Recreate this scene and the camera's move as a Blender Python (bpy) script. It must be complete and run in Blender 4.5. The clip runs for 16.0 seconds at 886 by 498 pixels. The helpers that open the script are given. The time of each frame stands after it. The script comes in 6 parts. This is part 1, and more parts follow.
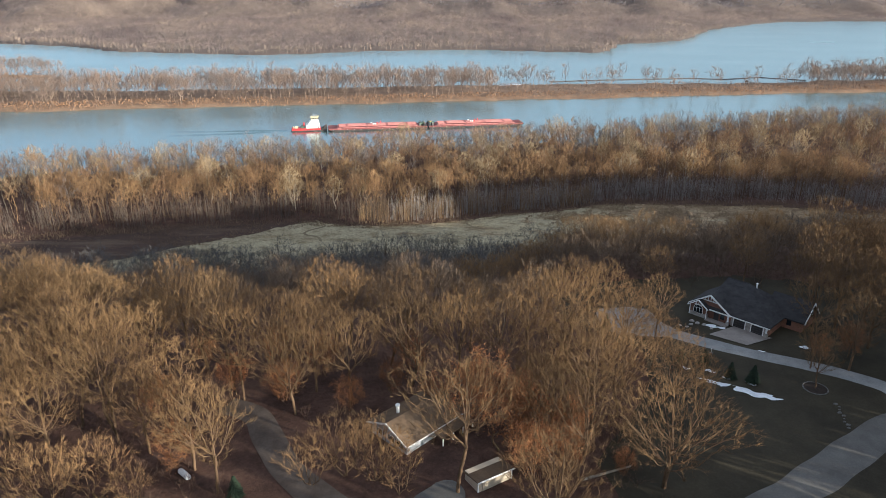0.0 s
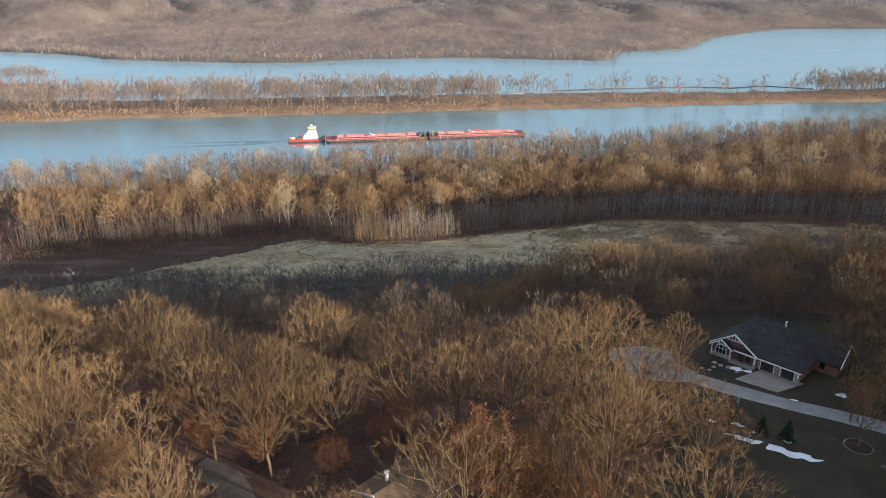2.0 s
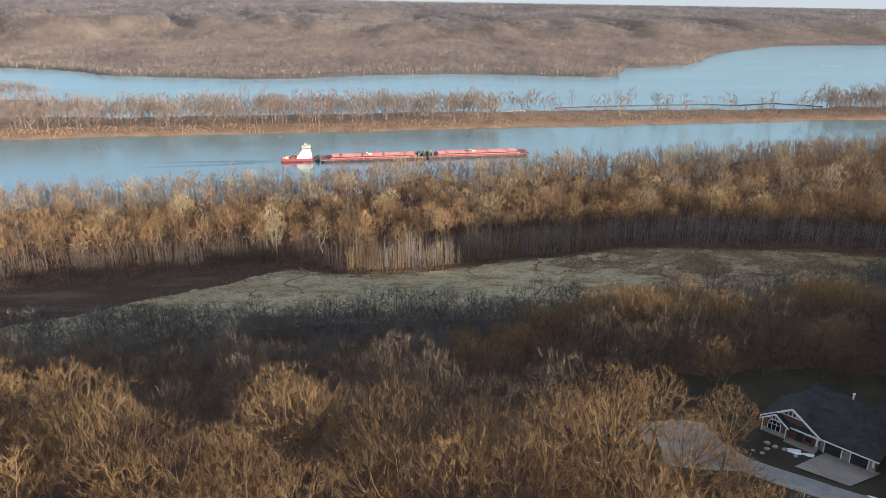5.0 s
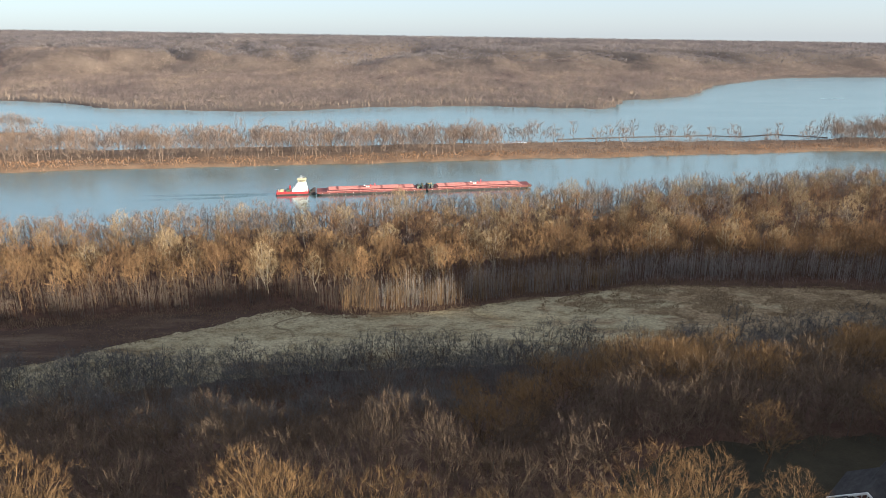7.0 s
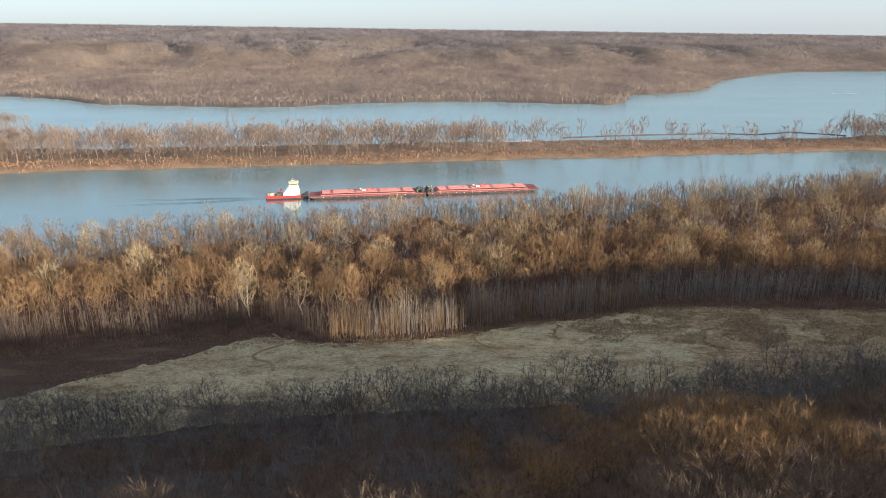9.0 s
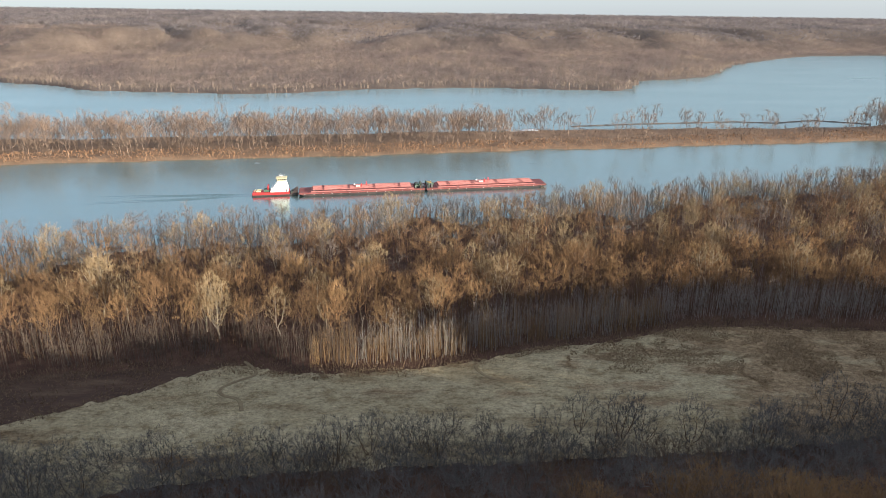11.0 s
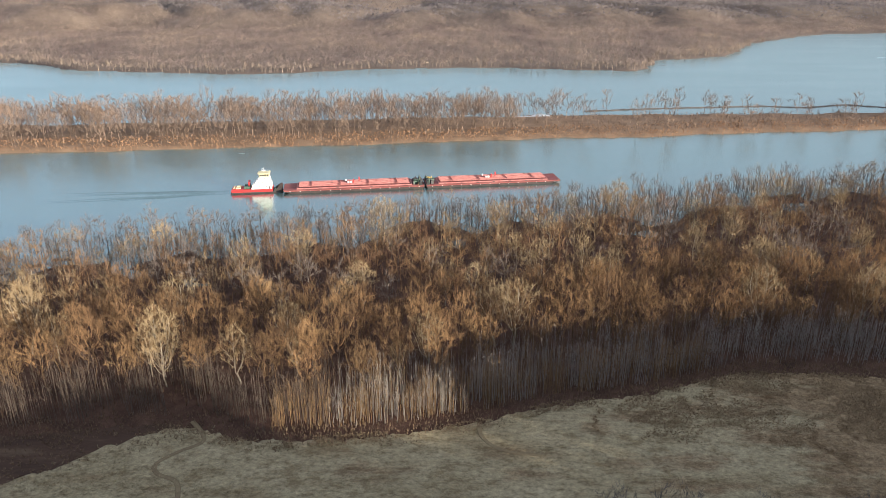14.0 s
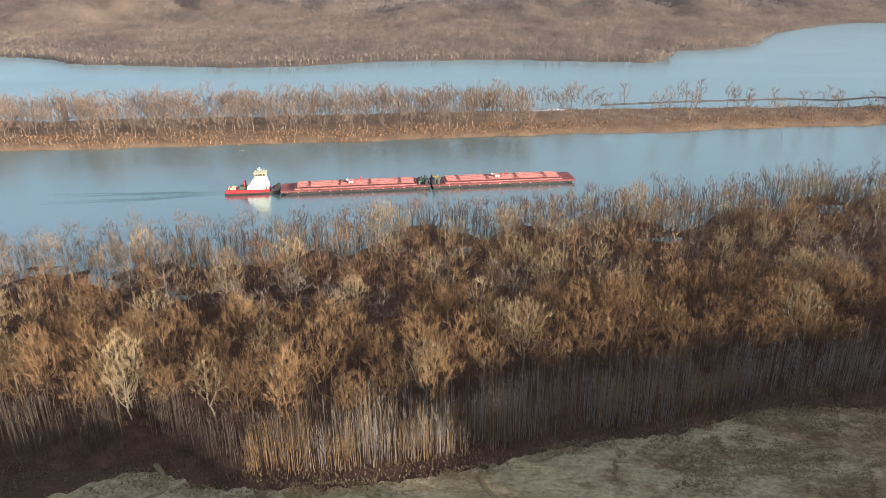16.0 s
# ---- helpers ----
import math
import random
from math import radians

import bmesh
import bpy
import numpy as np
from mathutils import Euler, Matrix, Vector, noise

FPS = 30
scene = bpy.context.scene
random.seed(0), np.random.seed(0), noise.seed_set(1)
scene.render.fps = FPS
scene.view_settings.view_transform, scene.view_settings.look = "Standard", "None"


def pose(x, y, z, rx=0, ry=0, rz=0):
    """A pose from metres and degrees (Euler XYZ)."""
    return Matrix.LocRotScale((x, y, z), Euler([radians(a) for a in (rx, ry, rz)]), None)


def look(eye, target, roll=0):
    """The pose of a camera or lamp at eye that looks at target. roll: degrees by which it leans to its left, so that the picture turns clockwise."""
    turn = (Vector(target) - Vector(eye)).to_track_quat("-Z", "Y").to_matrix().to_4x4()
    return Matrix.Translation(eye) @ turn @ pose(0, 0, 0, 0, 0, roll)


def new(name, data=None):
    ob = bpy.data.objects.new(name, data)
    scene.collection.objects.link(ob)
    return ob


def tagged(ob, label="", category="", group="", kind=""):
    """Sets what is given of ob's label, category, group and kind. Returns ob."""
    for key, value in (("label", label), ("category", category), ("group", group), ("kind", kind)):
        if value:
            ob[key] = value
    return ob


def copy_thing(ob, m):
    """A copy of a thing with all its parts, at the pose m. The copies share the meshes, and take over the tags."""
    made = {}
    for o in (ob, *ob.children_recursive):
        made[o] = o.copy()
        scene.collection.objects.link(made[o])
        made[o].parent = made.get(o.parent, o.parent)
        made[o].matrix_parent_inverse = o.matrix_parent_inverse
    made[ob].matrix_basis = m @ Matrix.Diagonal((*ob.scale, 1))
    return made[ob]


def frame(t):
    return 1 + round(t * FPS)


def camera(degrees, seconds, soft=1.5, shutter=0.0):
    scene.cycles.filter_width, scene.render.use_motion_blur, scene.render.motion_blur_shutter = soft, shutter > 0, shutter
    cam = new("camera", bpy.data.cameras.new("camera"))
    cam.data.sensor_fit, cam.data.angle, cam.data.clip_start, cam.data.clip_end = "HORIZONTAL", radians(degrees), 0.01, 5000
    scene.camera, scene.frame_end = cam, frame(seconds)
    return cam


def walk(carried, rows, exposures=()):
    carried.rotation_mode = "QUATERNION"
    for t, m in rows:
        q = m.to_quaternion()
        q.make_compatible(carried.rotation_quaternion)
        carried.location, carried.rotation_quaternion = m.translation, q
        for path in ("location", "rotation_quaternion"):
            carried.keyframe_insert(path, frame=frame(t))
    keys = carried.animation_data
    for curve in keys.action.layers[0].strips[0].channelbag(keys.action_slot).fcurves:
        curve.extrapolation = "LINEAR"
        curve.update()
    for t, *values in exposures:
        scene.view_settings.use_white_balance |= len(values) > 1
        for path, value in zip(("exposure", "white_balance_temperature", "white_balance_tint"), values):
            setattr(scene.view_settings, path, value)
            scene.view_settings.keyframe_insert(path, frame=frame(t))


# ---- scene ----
cam = camera(65.45, 16.0, 0.85)
PATH = [
    (0, pose(-2.07, -12.77, 126.98, 68.397, 0, -0.315) @ pose(0, 0, 0, 0, 0, 0.120)),
    (1, pose(-1.47, -4.30, 127.15, 68.602, 0, -0.246) @ pose(0, 0, 0, 0, 0, 0.083)),
    (2, pose(-0.92, 4.15, 127.18, 68.935, 0, -0.150) @ pose(0, 0, 0, 0, 0, 0.074)),
    (3, pose(-0.45, 12.85, 126.92, 69.152, 0, -0.065) @ pose(0, 0, 0, 0, 0, 0.086)),
    (4, pose(-0.06, 22.08, 126.28, 69.406, 0, -0.067) @ pose(0, 0, 0, 0, 0, 0.138)),
    (6.5, pose(-0.81, 46.16, 122.33, 72.102, 0, -0.190) @ pose(0, 0, 0, 0, 0, 0.082)),
    (7, pose(-1.21, 51.22, 121.42, 72.781, 0, -0.217) @ pose(0, 0, 0, 0, 0, 0.056)),
    (7.5, pose(-1.65, 56.64, 120.84, 73.116, 0, -0.248) @ pose(0, 0, 0, 0, 0, 0.040)),
    (8, pose(-1.41, 65.73, 121.09, 73.038, 0, -0.195) @ pose(0, 0, 0, 0, 0, 0.078)),
    (8.5, pose(-0.61, 76.65, 121.83, 72.555, 0, -0.082) @ pose(0, 0, 0, 0, 0, 0.068)),
    (9, pose(0.00, 86.67, 121.46, 72.267, 0, -0.012) @ pose(0, 0, 0, 0, 0, 0.023)),
    (11.5, pose(2.68, 136.01, 119.72, 70.718, 0, 0.369) @ pose(0, 0, 0, 0, 0, -0.049)),
    (12, pose(3.11, 145.50, 119.37, 70.455, 0, 0.436) @ pose(0, 0, 0, 0, 0, -0.078)),
    (12.5, pose(3.48, 154.64, 119.16, 70.267, 0, 0.477) @ pose(0, 0, 0, 0, 0, -0.133)),
    (13, pose(3.85, 163.34, 119.01, 69.884, 0, 0.553) @ pose(0, 0, 0, 0, 0, -0.101)),
    (13.5, pose(4.31, 171.54, 118.86, 69.555, 0, 0.675) @ pose(0, 0, 0, 0, 0, -0.061)),
    (14, pose(4.92, 179.21, 118.59, 69.273, 0, 0.844) @ pose(0, 0, 0, 0, 0, -0.049)),
    (14.5, pose(5.70, 186.41, 118.13, 69.034, 0, 1.072) @ pose(0, 0, 0, 0, 0, -0.081)),
    (15, pose(6.66, 193.20, 117.46, 68.855, 0, 1.365) @ pose(0, 0, 0, 0, 0, -0.158)),
    (15.5, pose(7.72, 199.67, 116.61, 68.747, 0, 1.726) @ pose(0, 0, 0, 0, 0, -0.288)),
    (16, pose(8.80, 205.96, 115.64, 68.684, 0, 2.107) @ pose(0, 0, 0, 0, 0, -0.458)),
]
walk(cam, PATH, [(0.0, 1.52, 4760, 6), (4.0, 1.52, 4760, 6), (7.0, 1.52, 5000, 6), (11.5, 1.44, 5020, 7), (16.0, 1.46, 5040, 8)])

# ---- light ----
SUN_AZ = Vector((0.86, -0.51, 0.0)).normalized()
SUN_EL = radians(10.5)
to_sun = Vector((SUN_AZ.x * math.cos(SUN_EL), SUN_AZ.y * math.cos(SUN_EL), math.sin(SUN_EL)))
world = bpy.data.worlds.new("sky")
scene.world = world
world.use_nodes = True
wn = world.node_tree
sky = wn.nodes.new("ShaderNodeTexSky")
sky.sky_type = "NISHITA"
sky.sun_disc = False
sky.sun_elevation = SUN_EL
sky.sun_rotation = math.atan2(SUN_AZ.x, SUN_AZ.y)
sky.altitude = 150
sky.air_density, sky.dust_density, sky.ozone_density = 0.8, 1.0, 1.0
wn.nodes["Background"].inputs["Strength"].default_value = 0.104
haze = wn.nodes.new("ShaderNodeMix")
haze.data_type = "RGBA"
haze.inputs[0].default_value = 0.74
haze.inputs[7].default_value = (2.8, 2.46, 2.05, 1)
wn.links.new(sky.outputs["Color"], haze.inputs[6])
wn.links.new(haze.outputs[2], wn.nodes["Background"].inputs["Color"])
sun = new("sun", bpy.data.lights.new("sun", "SUN"))
sun.data.energy = 4.9
sun.data.angle = radians(0.6)
sun.data.color = (1.0, 0.75, 0.47)
sun.matrix_world = look(to_sun * 900, (0, 0, 0))


# ---- materials ----
def material(name, rough=0.9, metal=0.0, spec=0.3):
    m = bpy.data.materials.new(name)
    m.use_nodes = True
    b = m.node_tree.nodes["Principled BSDF"]
    b.inputs["Roughness"].default_value = rough
    b.inputs["Metallic"].default_value = metal
    b.inputs["Specular IOR Level"].default_value = spec
    return m, m.node_tree, b


def noise_node(nt, scale, detail=4.0, rough=0.6, stretch=(1, 1, 1), obj=False):
    co = nt.nodes.new("ShaderNodeTexCoord") if obj else nt.nodes.new("ShaderNodeNewGeometry")
    mp = nt.nodes.new("ShaderNodeMapping")
    mp.inputs["Scale"].default_value = stretch
    nt.links.new(co.outputs["Object"] if obj else co.outputs["Position"], mp.inputs["Vector"])
    n = nt.nodes.new("ShaderNodeTexNoise")
    n.inputs["Scale"].default_value = scale
    n.inputs["Detail"].default_value = detail
    n.inputs["Roughness"].default_value = rough
    nt.links.new(mp.outputs["Vector"], n.inputs["Vector"])
    return n


def ramp(nt, fac, stops):
    r = nt.nodes.new("ShaderNodeValToRGB")
    el = r.color_ramp.elements
    while len(el) < len(stops):
        el.new(0.5)
    for e, (p, c) in zip(el, stops):
        e.position, e.color = p, (*c, 1)
    nt.links.new(fac, r.inputs["Fac"])
    return r


def mix(nt, a, b, fac, mode="MIX"):
    m = nt.nodes.new("ShaderNodeMix")
    m.data_type, m.blend_type = "RGBA", mode
    for sock, val in ((m.inputs[0], fac), (m.inputs[6], a), (m.inputs[7], b)):
        if isinstance(val, (int, float)):
            sock.default_value = val
        elif isinstance(val, tuple):
            sock.default_value = (*val, 1)
        else:
            nt.links.new(val, sock)
    return m.outputs[2]


def bump(nt, b, height, strength, dist=0.1):
    n = nt.nodes.new("ShaderNodeBump")
    n.inputs["Strength"].default_value = strength
    n.inputs["Distance"].default_value = dist
    nt.links.new(height, n.inputs["Height"])
    nt.links.new(n.outputs["Normal"], b.inputs["Normal"])


def two_tone(name, stops, big=0.1, fine=3.0, rough=0.9, spec=0.25, amount=0.5, relief=0.0, stretch=(1, 1, 1), per_object=0.0, sharp=0.25):
    """Large patches from stops, with a finer grain multiplied in."""
    m, nt, b = material(name, rough, 0.0, spec)
    n1 = noise_node(nt, big, 5, 0.62, stretch)
    c = ramp(nt, n1.outputs["Fac"], stops).outputs["Color"]
    n2 = noise_node(nt, fine, 4, 0.7, stretch)
    g = ramp(nt, n2.outputs["Fac"], [(sharp, (0.55, 0.55, 0.55)), (1 - sharp, (1.35, 1.35, 1.35))]).outputs["Color"]
    c = mix(nt, c, g, amount, "MULTIPLY")
    if per_object:
        oi = nt.nodes.new("ShaderNodeObjectInfo")
        v = ramp(nt, oi.outputs["Random"], [(0.0, (1 - per_object,) * 3), (1.0, (1 + per_object, 1 + per_object * 0.9, 1 + per_object * 0.7))])
        c = mix(nt, c, v.outputs["Color"], 1.0, "MULTIPLY")
    nt.links.new(c, b.inputs["Base Color"])
    if relief:
        bump(nt, b, n2.outputs["Fac"], relief)
    return m


def see_through(m, share):
    """Loose twigs scatter light to both of their sides."""
    nt = m.node_tree
    b = nt.nodes["Principled BSDF"]
    t, x = nt.nodes.new("ShaderNodeBsdfTranslucent"), nt.nodes.new("ShaderNodeMixShader")
    nt.links.new(b.inputs["Base Color"].links[0].from_socket, t.inputs["Color"])
    x.inputs[0].default_value = share
    nt.links.new(b.outputs["BSDF"], x.inputs[1])
    nt.links.new(t.outputs["BSDF"], x.inputs[2])
    nt.links.new(x.outputs["Shader"], nt.nodes["Material Output"].inputs["Surface"])


TWIG_OAK = two_tone("oak_twigs", [(0.3, (0.10, 0.06, 0.027)), (0.5, (0.15, 0.093, 0.042)), (0.72, (0.215, 0.137, 0.062))], 0.07, 0.3, amount=0.7, per_object=0.32)
TWIG_WILLOW = two_tone("willow_twigs", [(0.3, (0.20, 0.12, 0.055)), (0.7, (0.30, 0.19, 0.085))], 0.07, 1.2, per_object=0.15)
# this grey holds the cool tint of sky-lit shade
TWIG_DARK = two_tone("scrub_twigs", [(0.3, (0.095, 0.09, 0.088)), (0.7, (0.155, 0.142, 0.132))], 0.1, 1.2, per_object=0.2)
FOREST_BRUSH = two_tone("forest_thicket", [(0.3, (0.105, 0.066, 0.042)), (0.7, (0.18, 0.115, 0.07))], 0.08, 1.0)
TWIG_BOTTOM = two_tone("bottomland_twigs", [(0.30, (0.12, 0.073, 0.042)), (0.45, (0.18, 0.112, 0.058)), (0.6, (0.235, 0.15, 0.074)), (0.75, (0.30, 0.215, 0.115))], 0.06, 0.14, amount=0.9, per_object=0.35)
TWIG_RUSSET = two_tone("russet_twigs", [(0.3, (0.13, 0.076, 0.045)), (0.7, (0.21, 0.128, 0.07))], 0.08, 0.14, amount=0.9)
TWIG_TAN = two_tone("tan_twigs", [(0.3, (0.18, 0.126, 0.072)), (0.7, (0.29, 0.215, 0.125))], 0.08, 0.14, amount=0.9)
TWIG_ASH = two_tone("ash_grey_twigs", [(0.3, (0.115, 0.09, 0.075)), (0.7, (0.20, 0.162, 0.135))], 0.08, 0.14, amount=0.9)
TWIG_PALE = two_tone("cottonwood_twigs", [(0.3, (0.25, 0.185, 0.105)), (0.7, (0.365, 0.28, 0.165))], 0.1, 1.0, per_object=0.2)
TWIG_GREY = two_tone("pole_stems", [(0.3, (0.25, 0.225, 0.20)), (0.7, (0.42, 0.38, 0.34))], 0.05, 0.8)
# sapling bark with the light put in: golden as sunlit, brown as shaded
POLE_SUNLIT = two_tone("sunlit_pole_stems", [(0.3, (0.21, 0.135, 0.065)), (0.7, (0.34, 0.23, 0.118))], 0.05, 0.8)
POLE_SHADED = two_tone("shaded_pole_stems", [(0.3, (0.085, 0.066, 0.052)), (0.7, (0.17, 0.135, 0.108))], 0.05, 0.3, amount=0.8)
TWIG_ISLAND = two_tone("island_twigs", [(0.3, (0.15, 0.105, 0.078)), (0.7, (0.26, 0.19, 0.142))], 0.05, 0.12, amount=0.9)
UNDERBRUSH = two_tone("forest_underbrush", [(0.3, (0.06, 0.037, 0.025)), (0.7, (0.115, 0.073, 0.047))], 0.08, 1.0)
BRUSH_RED = two_tone("island_brush", [(0.3, (0.25, 0.14, 0.075)), (0.7, (0.40, 0.245, 0.135))], 0.08, 1.0)
# greyer, bluer and paler with distance: haze put into the crown colours
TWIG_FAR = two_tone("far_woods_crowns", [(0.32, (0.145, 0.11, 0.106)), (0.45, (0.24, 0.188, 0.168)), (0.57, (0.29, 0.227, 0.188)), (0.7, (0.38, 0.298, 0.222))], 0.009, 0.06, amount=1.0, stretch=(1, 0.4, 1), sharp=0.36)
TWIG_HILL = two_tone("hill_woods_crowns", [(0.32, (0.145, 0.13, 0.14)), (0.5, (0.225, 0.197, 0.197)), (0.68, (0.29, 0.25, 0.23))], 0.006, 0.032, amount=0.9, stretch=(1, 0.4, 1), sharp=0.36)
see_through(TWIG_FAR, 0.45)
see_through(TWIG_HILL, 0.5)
TWIG_SHORE = two_tone("shore_twigs", [(0.3, (0.20, 0.155, 0.125)), (0.7, (0.32, 0.25, 0.19))], 0.03, 0.3)
TWIG_SLOPE = two_tone("slope_twigs", [(0.3, (0.11, 0.078, 0.052)), (0.7, (0.175, 0.125, 0.082))], 0.1, 1.2)
SLOPE_STEM = two_tone("slope_stems", [(0.3, (0.075, 0.064, 0.054)), (0.7, (0.135, 0.115, 0.095))], 0.3, 2.0)
TRUNK_GREY = two_tone("grey_brown_trunks", [(0.3, (0.125, 0.098, 0.072)), (0.7, (0.21, 0.17, 0.125))], 0.3, 2.0)
FAR_GROUND = two_tone("far_wood_floor", [(0.3, (0.12, 0.09, 0.072)), (0.7, (0.20, 0.155, 0.12))], 0.01, 0.1, amount=0.4)
ISLE_GRASS = two_tone("island_grass", [(0.3, (0.16, 0.105, 0.068)), (0.7, (0.28, 0.19, 0.12))], 0.06, 1.0, amount=0.6)
BARK_OAK = two_tone("oak_bark", [(0.3, (0.075, 0.047, 0.026)), (0.7, (0.165, 0.107, 0.06))], 0.6, 5.0, relief=0.6, stretch=(1, 1, 0.25))
BARK_PALE = two_tone("cottonwood_bark", [(0.3, (0.24, 0.195, 0.145)), (0.7, (0.36, 0.31, 0.235))], 0.6, 4.0, relief=0.4, stretch=(1, 1, 0.25))
LEAF_RUST = two_tone("withered_oak_leaves", [(0.3, (0.14, 0.06, 0.023)), (0.5, (0.235, 0.105, 0.04)), (0.75, (0.33, 0.168, 0.066))], 0.35, 3.0, per_object=0.2)
NEEDLE = two_tone("spruce_needles", [(0.3, (0.015, 0.025, 0.015)), (0.7, (0.035, 0.05, 0.028))], 0.8, 5.0)


def water_material():
    m, nt, b = material("river_water", 0.15, 0.0, 0.9)
    n0 = noise_node(nt, 0.006, 4, 0.6, (0.5, 1.6, 1))
    c = ramp(nt, n0.outputs["Fac"], [(0.35, (0.045, 0.085, 0.088)), (0.65, (0.065, 0.11, 0.112))]).outputs["Color"]
    nt.links.new(c, b.inputs["Base Color"])
    r = nt.nodes.new("ShaderNodeMapRange")
    r.inputs["To Min"].default_value, r.inputs["To Max"].default_value = 0.12, 0.34
    nt.links.new(n0.outputs["Fac"], r.inputs["Value"])
    nt.links.new(r.outputs["Result"], b.inputs["Roughness"])
    n1 = noise_node(nt, 0.35, 5, 0.65, (0.6, 1.3, 1))
    bump(nt, b, n1.outputs["Fac"], 0.25, 0.5)
    b.inputs["IOR"].default_value = 1.333
    g = nt.nodes.new("ShaderNodeBsdfGlossy")
    g.inputs["Color"].default_value = (0.80, 0.95, 0.90, 1)
    nt.links.new(r.outputs["Result"], g.inputs["Roughness"])
    x = nt.nodes.new("ShaderNodeMixShader")
    x.inputs[0].default_value = 0.36
    nt.links.new(b.outputs["BSDF"], x.inputs[1])
    nt.links.new(g.outputs["BSDF"], x.inputs[2])
    nt.links.new(x.outputs["Shader"], nt.nodes["Material Output"].inputs["Surface"])
    return m


WATER = water_material()


def ground_material():
    """Leaf litter, with lawn, meadow and marsh where they lie."""
    m, nt, b = material("ground", 0.95, 0.0, 0.15)
    litter = ramp(nt, noise_node(nt, 0.15, 6, 0.7).outputs["Fac"], [(0.3, (0.045, 0.027, 0.02)), (0.5, (0.08, 0.046, 0.033)), (0.75, (0.13, 0.08, 0.056))]).outputs["Color"]
    grain = noise_node(nt, 1.6, 5, 0.75)
    g = ramp(nt, grain.outputs["Fac"], [(0.25, (0.6, 0.6, 0.6)), (0.75, (1.4, 1.4, 1.4))]).outputs["Color"]
    nt.links.new(mix(nt, litter, g, 0.8, "MULTIPLY"), b.inputs["Base Color"])
    bump(nt, b, grain.outputs["Fac"], 0.5, 0.3)
    return m


GROUND = ground_material()


def meadow_material():
    """Pale straw with patches of brown flattened weeds."""
    m, nt, b = material("meadow_straw", 0.95, 0.0, 0.15)
    straw = ramp(nt, noise_node(nt, 0.05, 6, 0.65, (0.6, 1.6, 1)).outputs["Fac"], [(0.3, (0.265, 0.205, 0.118)), (0.45, (0.37, 0.312, 0.193)), (0.7, (0.45, 0.385, 0.25))]).outputs["Color"]
    where = ramp(nt, noise_node(nt, 0.018, 7, 0.68, (0.5, 1.8, 1)).outputs["Fac"], [(0.56, (0, 0, 0)), (0.66, (1, 1, 1))]).outputs["Color"]
    weeds = ramp(nt, noise_node(nt, 0.3, 4, 0.7).outputs["Fac"], [(0.3, (0.10, 0.062, 0.035)), (0.7, (0.24, 0.165, 0.09))]).outputs["Color"]
    # tawny weeds take over towards the east
    sep = nt.nodes.new("ShaderNodeSeparateXYZ")
    nt.links.new(nt.nodes.new("ShaderNodeNewGeometry").outputs["Position"], sep.inputs["Vector"])
    east = nt.nodes.new("ShaderNodeMapRange")
    east.inputs["From Min"].default_value, east.inputs["From Max"].default_value = 10, 130
    east.inputs["To Min"].default_value, east.inputs["To Max"].default_value = -0.10, 0.19
    nt.links.new(sep.outputs["X"], east.inputs["Value"])
    total = nt.nodes.new("ShaderNodeMath")
    nt.links.new(east.outputs["Result"], total.inputs[0])
    nt.links.new(noise_node(nt, 0.03, 7, 0.7, (0.6, 1.6, 1)).outputs["Fac"], total.inputs[1])
    brown = ramp(nt, total.outputs["Value"], [(0.52, (0, 0, 0)), (0.63, (1, 1, 1))]).outputs["Color"]
    tawny = ramp(nt, noise_node(nt, 0.4, 5, 0.7).outputs["Fac"], [(0.3, (0.19, 0.13, 0.075)), (0.7, (0.36, 0.275, 0.165))]).outputs["Color"]
    c = mix(nt, mix(nt, straw, tawny, brown), weeds, where)
    spots = ramp(nt, noise_node(nt, 0.22, 6, 0.7, (0.8, 1.25, 1)).outputs["Fac"], [(0.36, (0.6, 0.55, 0.48)), (0.5, (1, 1, 1)), (0.68, (1.2, 1.18, 1.15))]).outputs["Color"]
    c = mix(nt, c, spots, 0.8, "MULTIPLY")
    grain = noise_node(nt, 0.8, 6, 0.8, (0.85, 1.2, 1))
    g = ramp(nt, grain.outputs["Fac"], [(0.3, (0.4, 0.38, 0.34)), (0.5, (1, 1, 1)), (0.7, (1.5, 1.48, 1.4))]).outputs["Color"]
    nt.links.new(mix(nt, c, g, 0.85, "MULTIPLY"), b.inputs["Base Color"])
    bump(nt, b, grain.outputs["Fac"], 1.0, 0.8)
    return m


MEADOW = meadow_material()
WEED_BROWN = two_tone("brown_weeds", [(0.3, (0.12, 0.08, 0.052)), (0.7, (0.23, 0.165, 0.10))], 0.1, 1.0)
WEED_TAN = two_tone("tawny_weeds", [(0.3, (0.20, 0.142, 0.085)), (0.7, (0.35, 0.26, 0.155))], 0.08, 1.0)
LANE = two_tone("leafy_lane", [(0.3, (0.07, 0.052, 0.04)), (0.7, (0.14, 0.11, 0.085))], 0.2, 3.0, amount=0.5)
MARSH = two_tone("marsh_brown", [(0.3, (0.04, 0.024, 0.018)), (0.55, (0.072, 0.043, 0.029)), (0.78, (0.17, 0.125, 0.08))], 0.05, 0.9, amount=0.75, relief=0.7, stretch=(0.4, 2.2, 1))
LAWN = two_tone("winter_lawn", [(0.3, (0.028, 0.023, 0.014)), (0.7, (0.052, 0.043, 0.025))], 0.12, 2.5, amount=0.6, relief=0.4)
